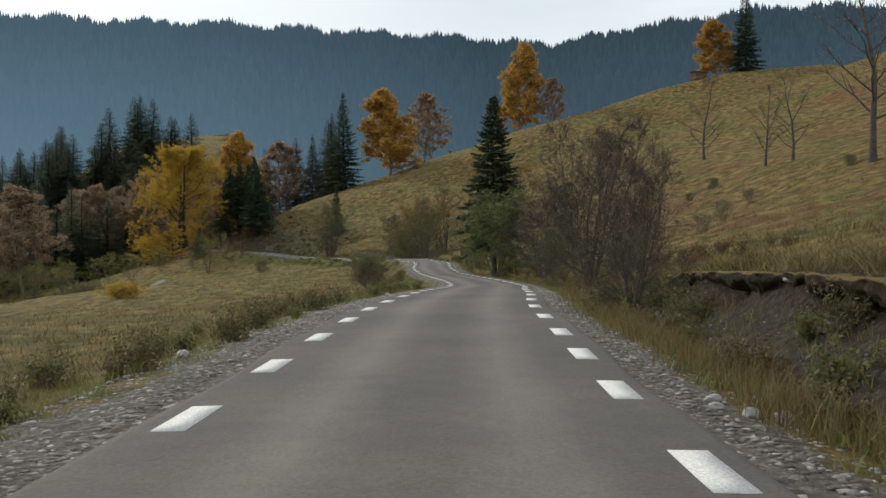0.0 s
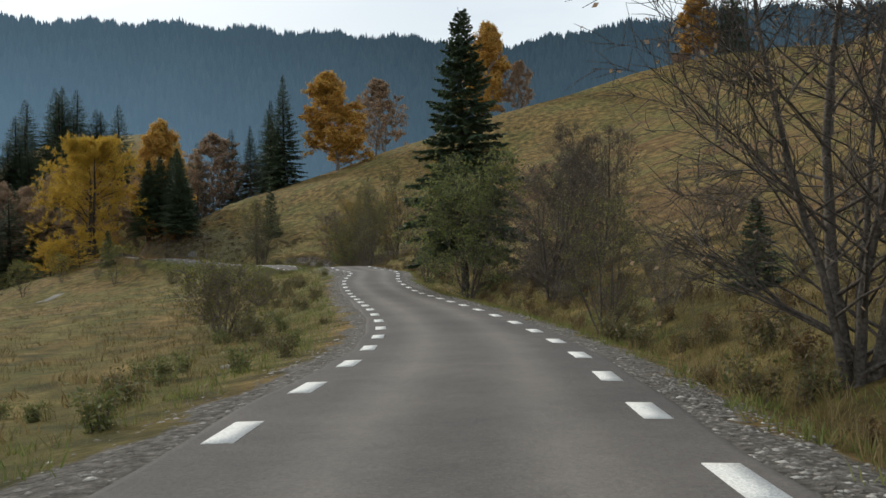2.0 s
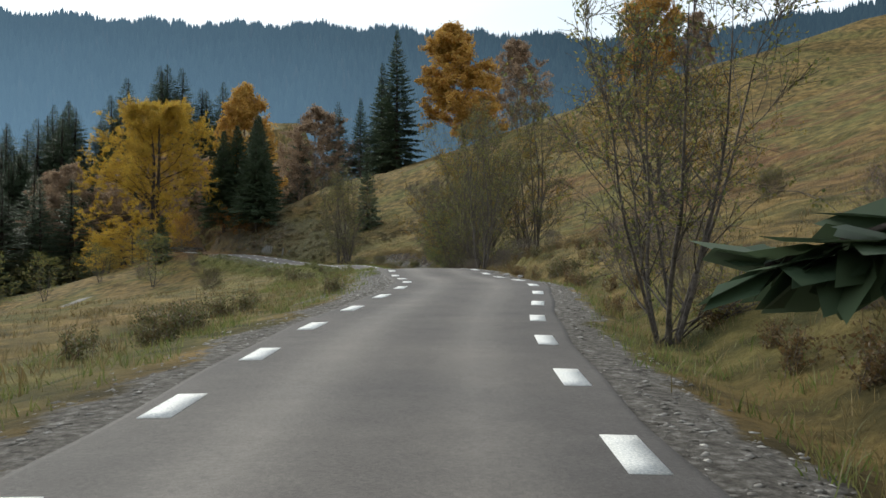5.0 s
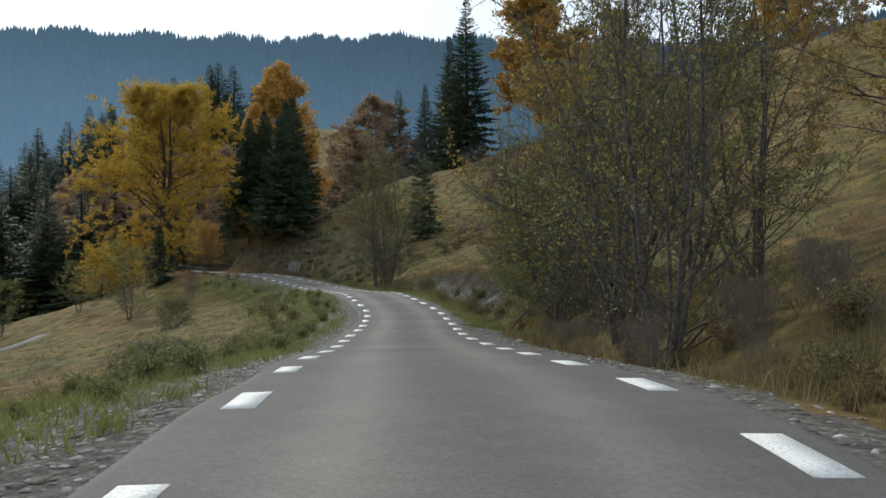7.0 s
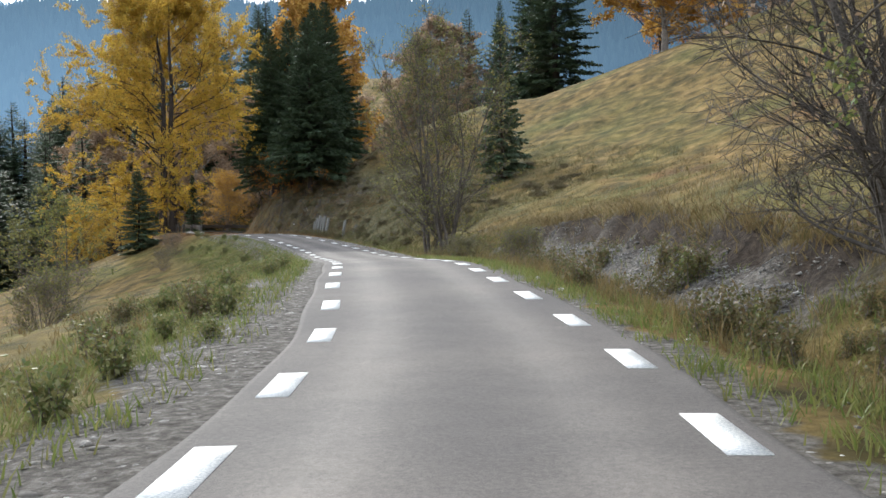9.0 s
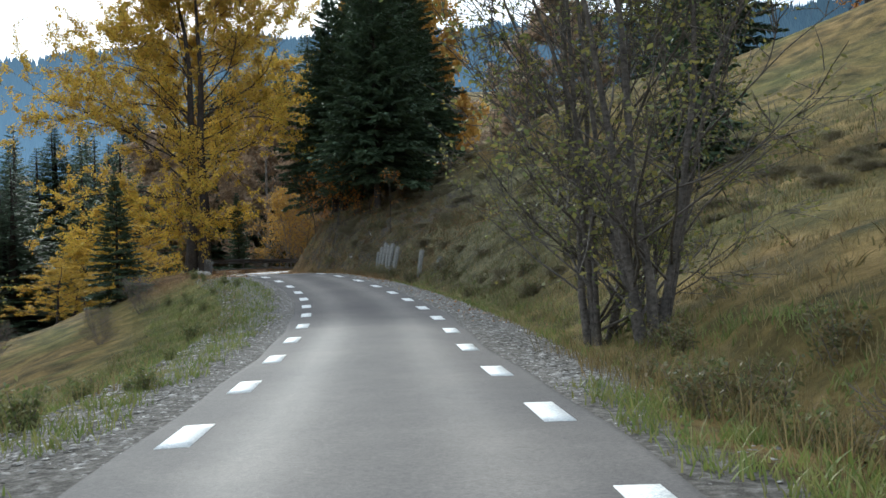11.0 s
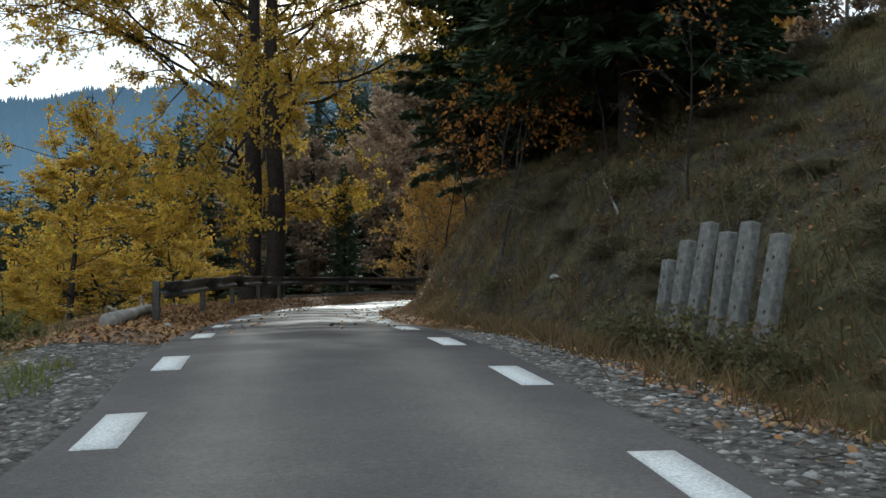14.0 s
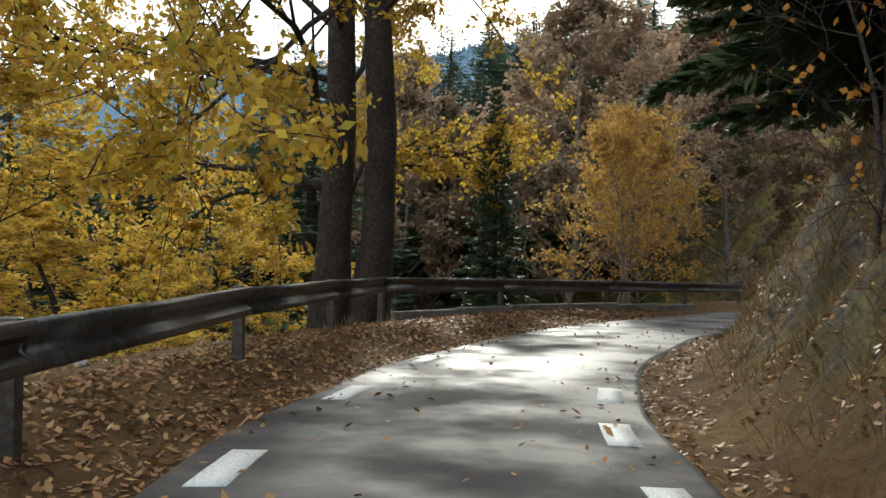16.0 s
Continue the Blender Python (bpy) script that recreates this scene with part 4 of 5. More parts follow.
# ---------------------------------------------------------------- thickets along the road
shrub = make_broadleaf("hazel_shrub", 61, 3.5, 0.032, 0.10, 1.25, 9, 5, 5, 0.4, 0.075, RED_TWIG, OLIVE, stems=9, splay=0.58, upright=1.0, twig_long=0.4, label="bare brown hazel shrub with a few olive leaves at the roadside", category="shrub")
sallow = make_broadleaf("sallow_shrub", 62, 6.3, 0.05, 0.06, 1.9, 14, 5, 5, 6.0, 0.10, BARK, GREEN, stems=6, splay=0.36, upright=0.9, label="sallow bush still in green leaf at the roadside", category="shrub")
mixed = make_broadleaf("willow_shrub", 63, 5.0, 0.045, 0.06, 1.35, 10, 4, 5, 3.8, 0.060, BARK, OLIVE, stems=7, splay=0.30, upright=1.1, label="tall willow bush with sparse olive leaves at the roadside", category="shrub")
tall = make_broadleaf("aspen_clump", 64, 8.4, 0.06, 0.06, 1.5, 14, 4, 5, 4.6, 0.062, BARK, OLIVE, stems=6, splay=0.20, upright=1.2, label="tall slender clump of aspens with sparse grey-green leaves", category="tree")
stand(shrub, "roadside thicket", (5.6, 27.6, 0.5, 0), (7.2, 49.2, 0.92, 50), (6.9, 59.5, 1.1, 230), (6.3, 63.5, 0.9, 290), (7.9, 73.0, 0.9, 80),
      (5.4, 77.9, 0.95, 200), (6.0, 85.7, 0.9, 260), (3.5, 89.9, 0.9, 320), (-0.3, 115.7, 0.55, 10), (1.2, 117.0, 0.6, 70), (-6.0, 135.9, 1.09, 190), (-4.7, 138.4, 1.09, 310),
      (3.0, 95.6, 1.03, 15), (13.6, 62.5, 1.15, 100), (-0.2, 113.6, 0.3, 80), (-2.6, 115.6, 0.4, 20), (-2.8, 118.6, 0.45, 130), (-3.6, 120.8, 0.45, 220), (-4.1, 123.2, 0.42, 310), (-1.4, 114.2, 0.34, 60), (-4.7, 126.2, 0.45, 170), (-1.2, 116.4, 0.5, 250), (0.1, 118.6, 0.55, 120), (-1.2, 117.2, 0.5, 200), (-2.2, 121.6, 0.5, 240), (-1.0, 122.6, 0.6, 300), (-3.2, 124.9, 0.5, 20), (-3.9, 128.2, 0.55, 70), (-2.0, 127.0, 0.6, 160), (-5.0, 132.8, 0.5, 220), (-3.4, 133.9, 0.6, 270), (-5.6, 136.8, 0.48, 310), (6.4, 51.6, 0.5, 10), (6.0, 56.2, 0.5, 90), (5.7, 65.2, 0.5, 190), (5.0, 79.6, 0.5, 250), (4.4, 83.0, 0.5, 330), (16.7, 74.3, 0.97, 160), (20.1, 66.5, 0.86, 220), (24.6, 74.6, 0.72, 280), (15.4, 55.0, 0.72, 40), (-43.9, 186.7, 0.89, 30), (-41.8, 182.1, 0.78, 80), (-50.1, 184.9, 1.00, 130))
stand(sallow, "roadside thicket", (3.9, 69.0, 1.06, 0, 1.1), (-5.1, 133.5, 0.75, 60), (-6.3, 138.9, 0.62, 200))
stand(mixed, "roadside thicket", (2.5, 85.5, 1.07, 0), (-3.5, 127.0, 1.1, 140), (-4.8, 130.9, 1.1, 300), (-0.6, 134.0, 1.1, 100), (-3.2, 137.2, 0.95, 180), (5.5, 48.0, 0.6, 260), (10.0, 78.4, 0.96, 340))
stand(tall, "roadside thicket", (-21.4, 171.8, 1.28, 0, 1.5), (-20.3, 170.6, 1.0, 120, 1.1), (0.3, 127.7, 0.96, 150), (-2.3, 117.6, 0.82, 40, 0.8), (-3.0, 122.6, 0.88, 310, 0.8))

meadow_bush = make_broadleaf("meadow_bush", 71, 2.1, 0.022, 0.02, 1.0, 8, 5, 4, 2.2, 0.07, RED_TWIG, OLIVE, stems=12, splay=0.5, upright=0.9, twig_long=0.3, label="rounded brown and olive bush in the meadow", category="bush")
stand(meadow_bush, "meadow bushes", (-4.4, 54.9, 1.00, 0, 1.1), (-6.1, 72.8, 0.76, 60), (-12.5, 121.3, 0.4, 200, 0.7), (-50.7, 132.0, 1.43, 30, 2.08), (-17.0, 160.8, 0.42, 100), (-14.0, 154.8, 0.5, 170), (-30.9, 157.7, 0.92, 240))
heather = make_broadleaf("heath_bush", 72, 0.75, 0.012, 0.02, 0.6, 6, 4, 4, 4.0, 0.05, HEATH_TWIG, WEED, stems=12, splay=0.7, upright=0.8, twig_long=0.2, label="low brown-green heath bush on the dark slope", category="bush")
g = np.random.default_rng(72)
places = []
while len(places) < 110:
    s, l = g.uniform(178, 214), 4.6 + 11 * g.random() ** 1.3
    k = int(np.searchsorted(ALONG, s))
    x, y = float(LINE[k, 0] + TANGENT[k, 1] * l), float(LINE[k, 1] - TANGENT[k, 0] * l)
    if road_coords(x, y)[1][0] > 4.2:
        places.append((x, y, g.uniform(0.35, 0.9), g.uniform(0, 360), g.uniform(0.45, 1.0)))
hill_bushes = []
for k in range(16):
    s, l = g.uniform(5, 120), g.uniform(12, 42)
    k = int(np.searchsorted(ALONG, s))
    hill_bushes.append((float(LINE[k, 0] + TANGENT[k, 1] * l), float(LINE[k, 1] - TANGENT[k, 0] * l), g.uniform(0.25, 0.6), g.uniform(0, 360)))
for x, y, size, turn in hill_bushes:
    tagged(plant(meadow_bush, x, y, size, turn, wide=size * 0.9), group="brush on the hillside")
stand(heather, "heath bushes on the slope", *places)

# ---------------------------------------------------------------- wood across the meadow
forest_a = make_spruce("spruce_tree", 25, 24.0, 4.4, 0.02, 0.4, "dark spruce at the edge of the valley wood")
g = np.random.default_rng(77)
places = []
for k in range(190):
    far, deg = g.uniform(215, 350), g.uniform(14.5, 42.0)
    x, y = -math.sin(radians(deg)) * far, math.cos(radians(deg)) * far
    if road_coords(x, y)[1][0] < -22 and not (x > -86 and y < 222):
        places.append((x, y, g.uniform(0.8, 1.15), g.uniform(0, 360), g.uniform(1.25, 1.6)))
places += [(-101.6, 233.6, 1.30, 10), (-96.4, 240.2, 1.23, 70), (-90.4, 232.3, 1.04, 140), (-40.9, 258.7, 1.04, 20), (-32.3, 261.4, 1.10, 20), (-50.2, 262.7, 1.10, 20)]
stand(forest_a, "valley wood", *places)
valley = make_broadleaf("alder_tree", 44, 12.0, 0.16, 0.06, 4.6, 24, 5, 5, 2.2, 0.26, BARK, OLIVE, stems=2, splay=0.25, upright=0.8, dome=0.6, label="grey-brown alder with few leaves at the foot of the meadow")
places = [(-44.8, 176.6, 0.6, 0), (-57.5, 189.0, 0.75, 90)]
for k in range(40):
    far, deg = g.uniform(150, 245), g.uniform(17.0, 40.0)
    x, y = -math.sin(radians(deg)) * far, math.cos(radians(deg)) * far
    if road_coords(x, y)[1][0] < -22:
        places.append((x, y, g.uniform(0.75, 1.2), g.uniform(0, 360)))
stand(valley, "valley wood", *places)

# ---------------------------------------------------------------- guardrail round the bend
RAIL = [(-46.95, 195.75, -0.72), (-50.05, 199.65, -0.60), (-53.2, 203.6, -0.50), (-56.0, 207.5, -0.46), (-58.65, 211.3, -0.44), (-58.75, 215.6, -0.46), (-58.6, 220.4, -0.50), (-58.55, 225.2, -0.55), (-58.9, 230.2, -0.6)]


def beam(a, b, lap):
    """One length of rolled W-profile steel between two points of its top edge."""
    a, b = np.array(a, float), np.array(b, float)
    run = b - a
    run /= np.linalg.norm(run)
    out = np.array([run[1], -run[0], 0])
    prof = [(-0.05, 0.0), (0.035, 0.004), (0.043, -0.03), (0.043, -0.075), (-0.035, -0.13), (-0.035, -0.18), (0.043, -0.235), (0.043, -0.28), (0.03, -0.31), (-0.02, -0.315)]
    thin = [(p - 0.012, q + (0.0 if 0 < k < len(prof) - 1 else 0.004)) for k, (p, q) in enumerate(prof)][::-1]
    ring = prof + thin
    ends = [a - run * lap, (a + b) / 2 + np.array([0, 0, -0.008]), b + run * lap]
    v = [e + out * p + np.array([0, 0, q]) for e in ends for p, q in ring]
    n = len(ring)
    quads = [(s * n + k, s * n + (k + 1) % n, (s + 1) * n + (k + 1) % n, (s + 1) * n + k) for s in range(2) for k in range(n)]
    caps = [(k, n - 1 - k, n - 2 - k, k + 1) for k in range(n // 2 - 1)]
    caps += [(2 * n + k + 1, 2 * n + n - 2 - k, 2 * n + n - 1 - k, 2 * n + k) for k in range(n // 2 - 1)]
    return mesh_of("rail_beam", v, np.array(quads + caps), STEEL)


def box(name, size, mat, round_=0.01, taper=1.0):
    bm = bmesh.new()
    bmesh.ops.create_cube(bm, size=1)
    for v in bm.verts:
        k = taper if v.co.z > 0 else 1.0
        v.co = Vector((v.co.x * size[0] * k, v.co.y * size[1] * k, (v.co.z + 0.5) * size[2]))
    bmesh.ops.bevel(bm, geom=bm.edges[:], offset=round_, segments=1, affect="EDGES")
    me = bpy.data.meshes.new(name)
    bm.to_mesh(me)
    bm.free()
    me.materials.append(mat)
    return me


guardrail = tagged(new("guardrail"), "weathered dark steel guardrail round the outside of the bend", "guardrail")
post_mesh, bolt_mesh = box("rail_post", (0.10, 0.13, 1.15), STEEL, 0.008), box("bolt", (0.03, 0.03, 0.02), STEEL, 0.006)
for k in range(len(RAIL) - 1):
    piece = part("rail_beam", beam(RAIL[k], RAIL[k + 1], 0.03 + 0.004 * (k % 2)), guardrail)
for k, (x, y, z) in enumerate(RAIL):
    q = np.array(RAIL[min(k + 1, len(RAIL) - 1)]) - np.array(RAIL[max(k - 1, 0)])
    a = math.atan2(q[1], q[0])
    post = part("rail_post", post_mesh, guardrail)
    post.matrix_basis = pose(x - math.sin(a) * 0.105, y + math.cos(a) * 0.105, z - 1.13, 0, 0, math.degrees(a))
    bolt = part("bolt", bolt_mesh, post)
    bolt.matrix_basis = post.matrix_basis.inverted() @ pose(x + math.sin(a) * -0.022, y + math.cos(a) * -0.022 * -1, z - 0.155, 90, 0, math.degrees(a))

# low concrete kerb under the far part of the rail
kerb = tagged(new("kerb"), "low pale concrete kerb under the guardrail", "kerb")
for k in range(4, 7):
    a, b = np.array(RAIL[k]), np.array(RAIL[k + 1])
    for j in range(2):
        p = a + (b - a) * (j + 0.5) / 2
        ang = math.degrees(math.atan2(b[1] - a[1], b[0] - a[0]))
        ob = part("kerb_stone", box("kerb_stone", (np.linalg.norm((b - a)[:2]) / 2 - 0.03, 0.16, 0.30), CONCRETE, 0.02), kerb)
        ob.matrix_basis = pose(p[0] + 0.22, p[1], height_at(p[0] + 0.22, p[1]) - 0.14, 0, 0, ang)

# ---------------------------------------------------------------- stones, log, posts, hut
def rock_verts(g, n, flat=0.6):
    """n angular stones of unit size, as vertices and triangles."""
    base = np.array([(0, 0, 1), (0.9, 0, 0.1), (0.28, 0.85, 0.1), (-0.73, 0.53, 0.1), (-0.73, -0.53, 0.1), (0.28, -0.85, 0.1), (0, 0, -0.6)], float)
    tri = np.array([(0, 1, 2), (0, 2, 3), (0, 3, 4), (0, 4, 5), (0, 5, 1), (6, 2, 1), (6, 3, 2), (6, 4, 3), (6, 5, 4), (6, 1, 5)])
    v = base[None] * g.uniform(0.65, 1.3, (n, 7, 1)) + g.normal(0, 0.12, (n, 7, 3))
    v[..., 2] *= flat
    v[..., 0] *= g.uniform(1.0, 1.7, (n, 1))
    spin = g.uniform(0, 6.28, n)
    c, s = np.cos(spin)[:, None], np.sin(spin)[:, None]
    x, y = v[..., 0] * c - v[..., 1] * s, v[..., 0] * s + v[..., 1] * c
    return np.stack([x, y, v[..., 2]], -1), tri


def strew(name, at, size, mat, label, category, g, flat=0.6, sink=0.15):
    v, tri = rock_verts(g, len(at), flat)
    v = v * size[:, None, None] + at[:, None, :] - np.array([0, 0, 1.0]) * (sink * size)[:, None, None]
    f = (np.arange(len(at))[:, None, None] * 7 + tri[None]).reshape(-1, 3)
    return tagged(new(name, mesh_of(name, v.reshape(-1, 3), f, mat)), label, category, kind="stuff")


def verge_points(g, n, s0, s1, l0, l1, power=1.0):
    s, u = g.uniform(s0, s1, n), g.random(n) ** power
    l = l0 + (l1 - l0) * u
    p = on_road(s, l)
    p[:, 2] = ground_height(p[:, 0], p[:, 1])
    return p


g = np.random.default_rng(91)
shoulder = np.vstack([verge_points(g, 8400, -3, 206, -1.85, -3.2, 1.3), verge_points(g, 8400, -3, 204, 1.85, 2.9, 1.3), verge_points(g, 11000, 165, 203, -1.75, -4.0), verge_points(g, 11000, 168, 203, 1.75, 3.7), verge_points(g, 7500, -1, 32, -1.95, -3.7), verge_points(g, 7000, 92, 135, -1.85, -3.8), verge_points(g, 3500, 0, 40, 1.95, 2.9)])
along, aside, _ = road_coords(shoulder[:, 0], shoulder[:, 1])
shoulder = shoulder[~((along > 136) & (along < 167) & (aside > 1.95) & (g.random(len(shoulder)) < 0.85))]
big = g.random(len(shoulder)) < 0.11
strew("gravel", shoulder, np.where(big, g.uniform(0.035, 0.07, len(shoulder)), g.uniform(0.014, 0.045, len(shoulder))), GRAVEL, "loose grey-brown gravel and flat stones on the road shoulders", "gravel", g, 0.36)
scree = np.vstack([verge_points(g, 9500, 143, 165, 3.3, 5.0), verge_points(g, 700, -4, 19, 3.4, 4.8), verge_points(g, 260, 95, 112, 3.4, 4.6), verge_points(g, 500, 198, 212, 3.0, 5.5)])
strew("rubble", scree, g.uniform(0.010, 0.032, len(scree)) * (1 + 1.2 * (g.random(len(scree)) < 0.04)), RUBBLE, "grey stone rubble spilling from the cut bank", "rubble", g, 0.65)


def make_stone(seed, size):
    g = np.random.default_rng(seed)
    bm = bmesh.new()
    size *= 0.58
    bmesh.ops.create_icosphere(bm, subdivisions=2, radius=1.0)
    ax = g.uniform(0.75, 1.25, 3)
    for v in bm.verts:
        n = 1 + 0.34 * noise.noise(v.co * 1.3 + Vector((seed, 0, 0))) + 0.12 * noise.noise(v.co * 3.1)
        v.co = Vector((v.co.x * ax[0], v.co.y * ax[1], v.co.z * 0.62 * ax[2])) * n * size
    me = bpy.data.meshes.new("stone")
    bm.to_mesh(me)
    bm.free()
    me.materials.append(STONE)
    return me


for k, (x, y, size) in enumerate([(2.65, 7.2, 0.17), (2.42, 7.3, 0.12), (2.2, 7.5, 0.10), (2.3, 7.9, 0.13), (2.75, 8.3, 0.09), (4.8, 12.8, 0.14), (-3.5, 12.4, 0.17), (-1.9, 31.4, 0.14), (3.8, 28.8, 0.14), (-0.6, 106.2, 0.15),
                                  (-0.6, 105.1, 0.13), (-0.1, 105.6, 0.17), (-5.4, 125.9, 0.15), (-5.75, 125.9, 0.09), (-12.3, 147.9, 0.12), (-3.4, 54.3, 0.14), (-40.5, 198.7, 0.16), (-11.6, 146.0, 0.09), (-53.9, 202.0, 0.13), (-45.8, 194.9, 0.14)]):
    stone = tagged(new("stone", make_stone(k + 3, size)), "pale rounded stone on the road verge", "stone", "stones along the verge")
    stone.matrix_basis = pose(x, y, height_at(x, y) + size * 0.18, 0, 0, 47 * k)


def lying_log(name, a, b, radius, label, seed, knots=3):
    g = np.random.default_rng(seed)
    w = Wood()
    n = 9
    pts = np.array([np.array(a) + (np.array(b) - np.array(a)) * k / (n - 1) for k in range(n)]) + g.normal(0, radius * 0.12, (n, 3))
    w.tube(np.vstack([pts[:1], pts, pts[-1:]]), np.r_[0.01, np.linspace(radius, radius * 0.75, n) * g.uniform(0.93, 1.07, n), 0.01], 12)
    log = tagged(new(name), label, "log")
    part("stem", w.mesh("stem", DEAD_WOOD), log)
    for k in range(knots):
        s = Wood()
        p = pts[2 + 2 * k]
        s.tube(shoot(g, p, g.normal(0, 1, 3) + np.array([0, 0, 1.2]), radius * 2.2, 2, 0, 0.1), np.array([0.3, 0.24, 0.16]) * radius, 6)
        part("branch_stub", s.mesh("branch_stub", DEAD_WOOD), log)
    return log


def over(x, y, h):
    return (x, y, height_at(x, y) + h)


lying_log("log", over(-45.6, 193.6, 0.10), over(-49.3, 197.4, 0.10), 0.13, "pale barkless log lying along the edge of the slope", 5)
def dead_branch(name, a, b, radius, forks, label, seed):
    """A fallen branch that forks into thinner ones."""
    g = np.random.default_rng(seed)
    thing = tagged(new(name), label, "branch")
    a, b = np.array(a, float), np.array(b, float)
    n = 10
    pts = a + (b - a) * np.linspace(0, 1, n)[:, None] + np.cumsum(g.normal(0, 0.035, (n, 3)), 0) * np.linspace(0, 1, n)[:, None]
    w = Wood()
    w.tube(pts, np.linspace(radius, radius * 0.35, n), 7)
    part("stem", w.mesh("stem", BARK), thing)
    for k in range(forks):
        i = int(g.integers(2, n - 1))
        t = Wood()
        way = unit(b - a) + g.normal(0, 0.55, 3) * np.array([1, 1, 0.5])
        t.tube(shoot(g, pts[i], way, float(np.linalg.norm(b - a)) * g.uniform(0.18, 0.45), 5, 0.0, 0.22), np.linspace(radius * 0.5, 0.003, 6), 5)
        part("side_branch", t.mesh("side_branch", BARK), thing)


dead_branch("fallen_branch", over(-6.6, 133.7, 0.05), over(-4.3, 135.7, 2.0), 0.034, 9, "dead forked grey branch fallen from the thicket", 7)
dead_branch("fallen_branch", over(-7.9, 134.4, 0.06), over(-5.9, 135.9, 0.12), 0.02, 7, "small dead branch lying in the verge stones", 17)
dead_branch("fallen_branch", over(-8.3, 133.9, 0.05), over(-7.1, 136.0, 0.10), 0.016, 6, "small dead branch lying in the verge stones", 19)
lying_log("fallen_branch", over(-39.4, 198.9, 0.05), over(-40.2, 200.0, 0.3), 0.02, "dead grey branch on the leaf-strewn bank", 8, 2)
lying_log("driftwood", over(-2.5, 44.9, 0.04), over(-2.1, 45.5, 0.05), 0.05, "short piece of pale wood in the meadow grass", 9, 1)


def concrete_post(x, y, turn, lean, long_, label):
    """A square post with bolt holes, leaning back on the bank."""
    thing = tagged(new("concrete_post"), label, "concrete post", "posts on the bank")
    shaft = part("shaft", box("shaft", (0.22, 0.14, long_), CONCRETE, 0.015, 0.94), thing)
    for j, h in enumerate((0.80, 0.70, 0.36)):
        w = Wood()
        w.tube(np.array([(0, 0, 0), (0, -0.006, 0)]), np.array([0.024, 0.024]), 8)
        # no hole is cut: a dark disc on the face paints the shade inside it
        hole = part("dark_hole_disc", mesh_of("dark_hole_disc", np.vstack([np.vstack(w.v), [(0, -0.004, 0)]]), np.array([(8 + k, 8 + (k + 1) % 8, 16) for k in range(8)]), DARK_BARK), shaft)
        hole.location = (0.03 * (-1) ** j, -0.066, h * long_)
    thing.matrix_basis = pose(x, y, height_at(x, y) - 0.12, lean, 0, turn)


for k, (s, l, tip, long_) in enumerate(((201.8, 4.2, 6, 1.0), (201.4, 4.2, 9, 1.2), (200.9, 4.2, 12, 1.3), (200.4, 4.25, 5, 1.2), (200.0, 4.25, 10, 1.3), (199.5, 4.3, 16, 1.15), (196.3, 4.3, 8, 1.1), (195.5, 4.8, 40, 0.6))):
    p = on_road(s, l)
    t = np.interp(s, ALONG, TANGENT[:, 0]), np.interp(s, ALONG, TANGENT[:, 1])
    face = math.degrees(math.atan2(t[1], t[0]))
    concrete_post(float(p[0]), float(p[1]), face + 180 + tip * 0.5, -7 - tip * 0.4, long_ * 1.12, "weathered grey concrete post with bolt holes leaning on the bank")


def make_clod(seed):
    """A sod of turf that juts out over a cut bank."""
    bm = bmesh.new()
    bmesh.ops.create_icosphere(bm, subdivisions=3, radius=1.0)
    for v in bm.verts:
        n = 1 + 0.35 * noise.noise(v.co * 1.6 + Vector((seed, 3, 0))) + 0.26 * noise.noise(v.co * 4.3 + Vector((0, seed, 0))) + 0.12 * noise.noise(v.co * 9.0 + Vector((0, seed, 4)))
        low = max(0.0, -v.co.z)
        v.co = Vector((v.co.x * 0.55 * (1 - 0.45 * low), v.co.y * 0.34 * (1 - 0.5 * low), min(v.co.z, 0.35) * 0.42 if v.co.z > 0 else v.co.z * 0.36)) * n
    me = bpy.data.meshes.new("sod")
    for f in bm.faces:
        f.smooth = True
    bm.to_mesh(me)
    bm.free()
    me.materials.append(TURF)
    return me


g = np.random.default_rng(64)
sods = [make_clod(k) for k in range(4)]
for k in range(26):
    s = 21 * (k + g.uniform(0.1, 0.9)) / 26
    lip = float(np.interp(s, BANK_AT, LIP)) + 0.15
    p, q = on_road(s, lip + g.uniform(-0.1, 0.25)), on_road(s, lip + 0.9)
    edge = height_at(float(q[0]), float(q[1]))
    sod = tagged(new("turf_sod", sods[k % 4]), "overhanging sod of dry turf with dark earth below", "turf", "sods along the cut bank")
    size = g.uniform(0.4, 0.85)
    i = int(np.searchsorted(ALONG, s))
    sod.matrix_basis = pose(float(p[0]), float(p[1]), edge - 0.10 * size - 0.13, 0, 0, math.degrees(math.atan2(TANGENT[i, 1], TANGENT[i, 0])) + g.uniform(-20, 20)) @ Matrix.Diagonal((size * 1.3, size, size * 0.75, 1))


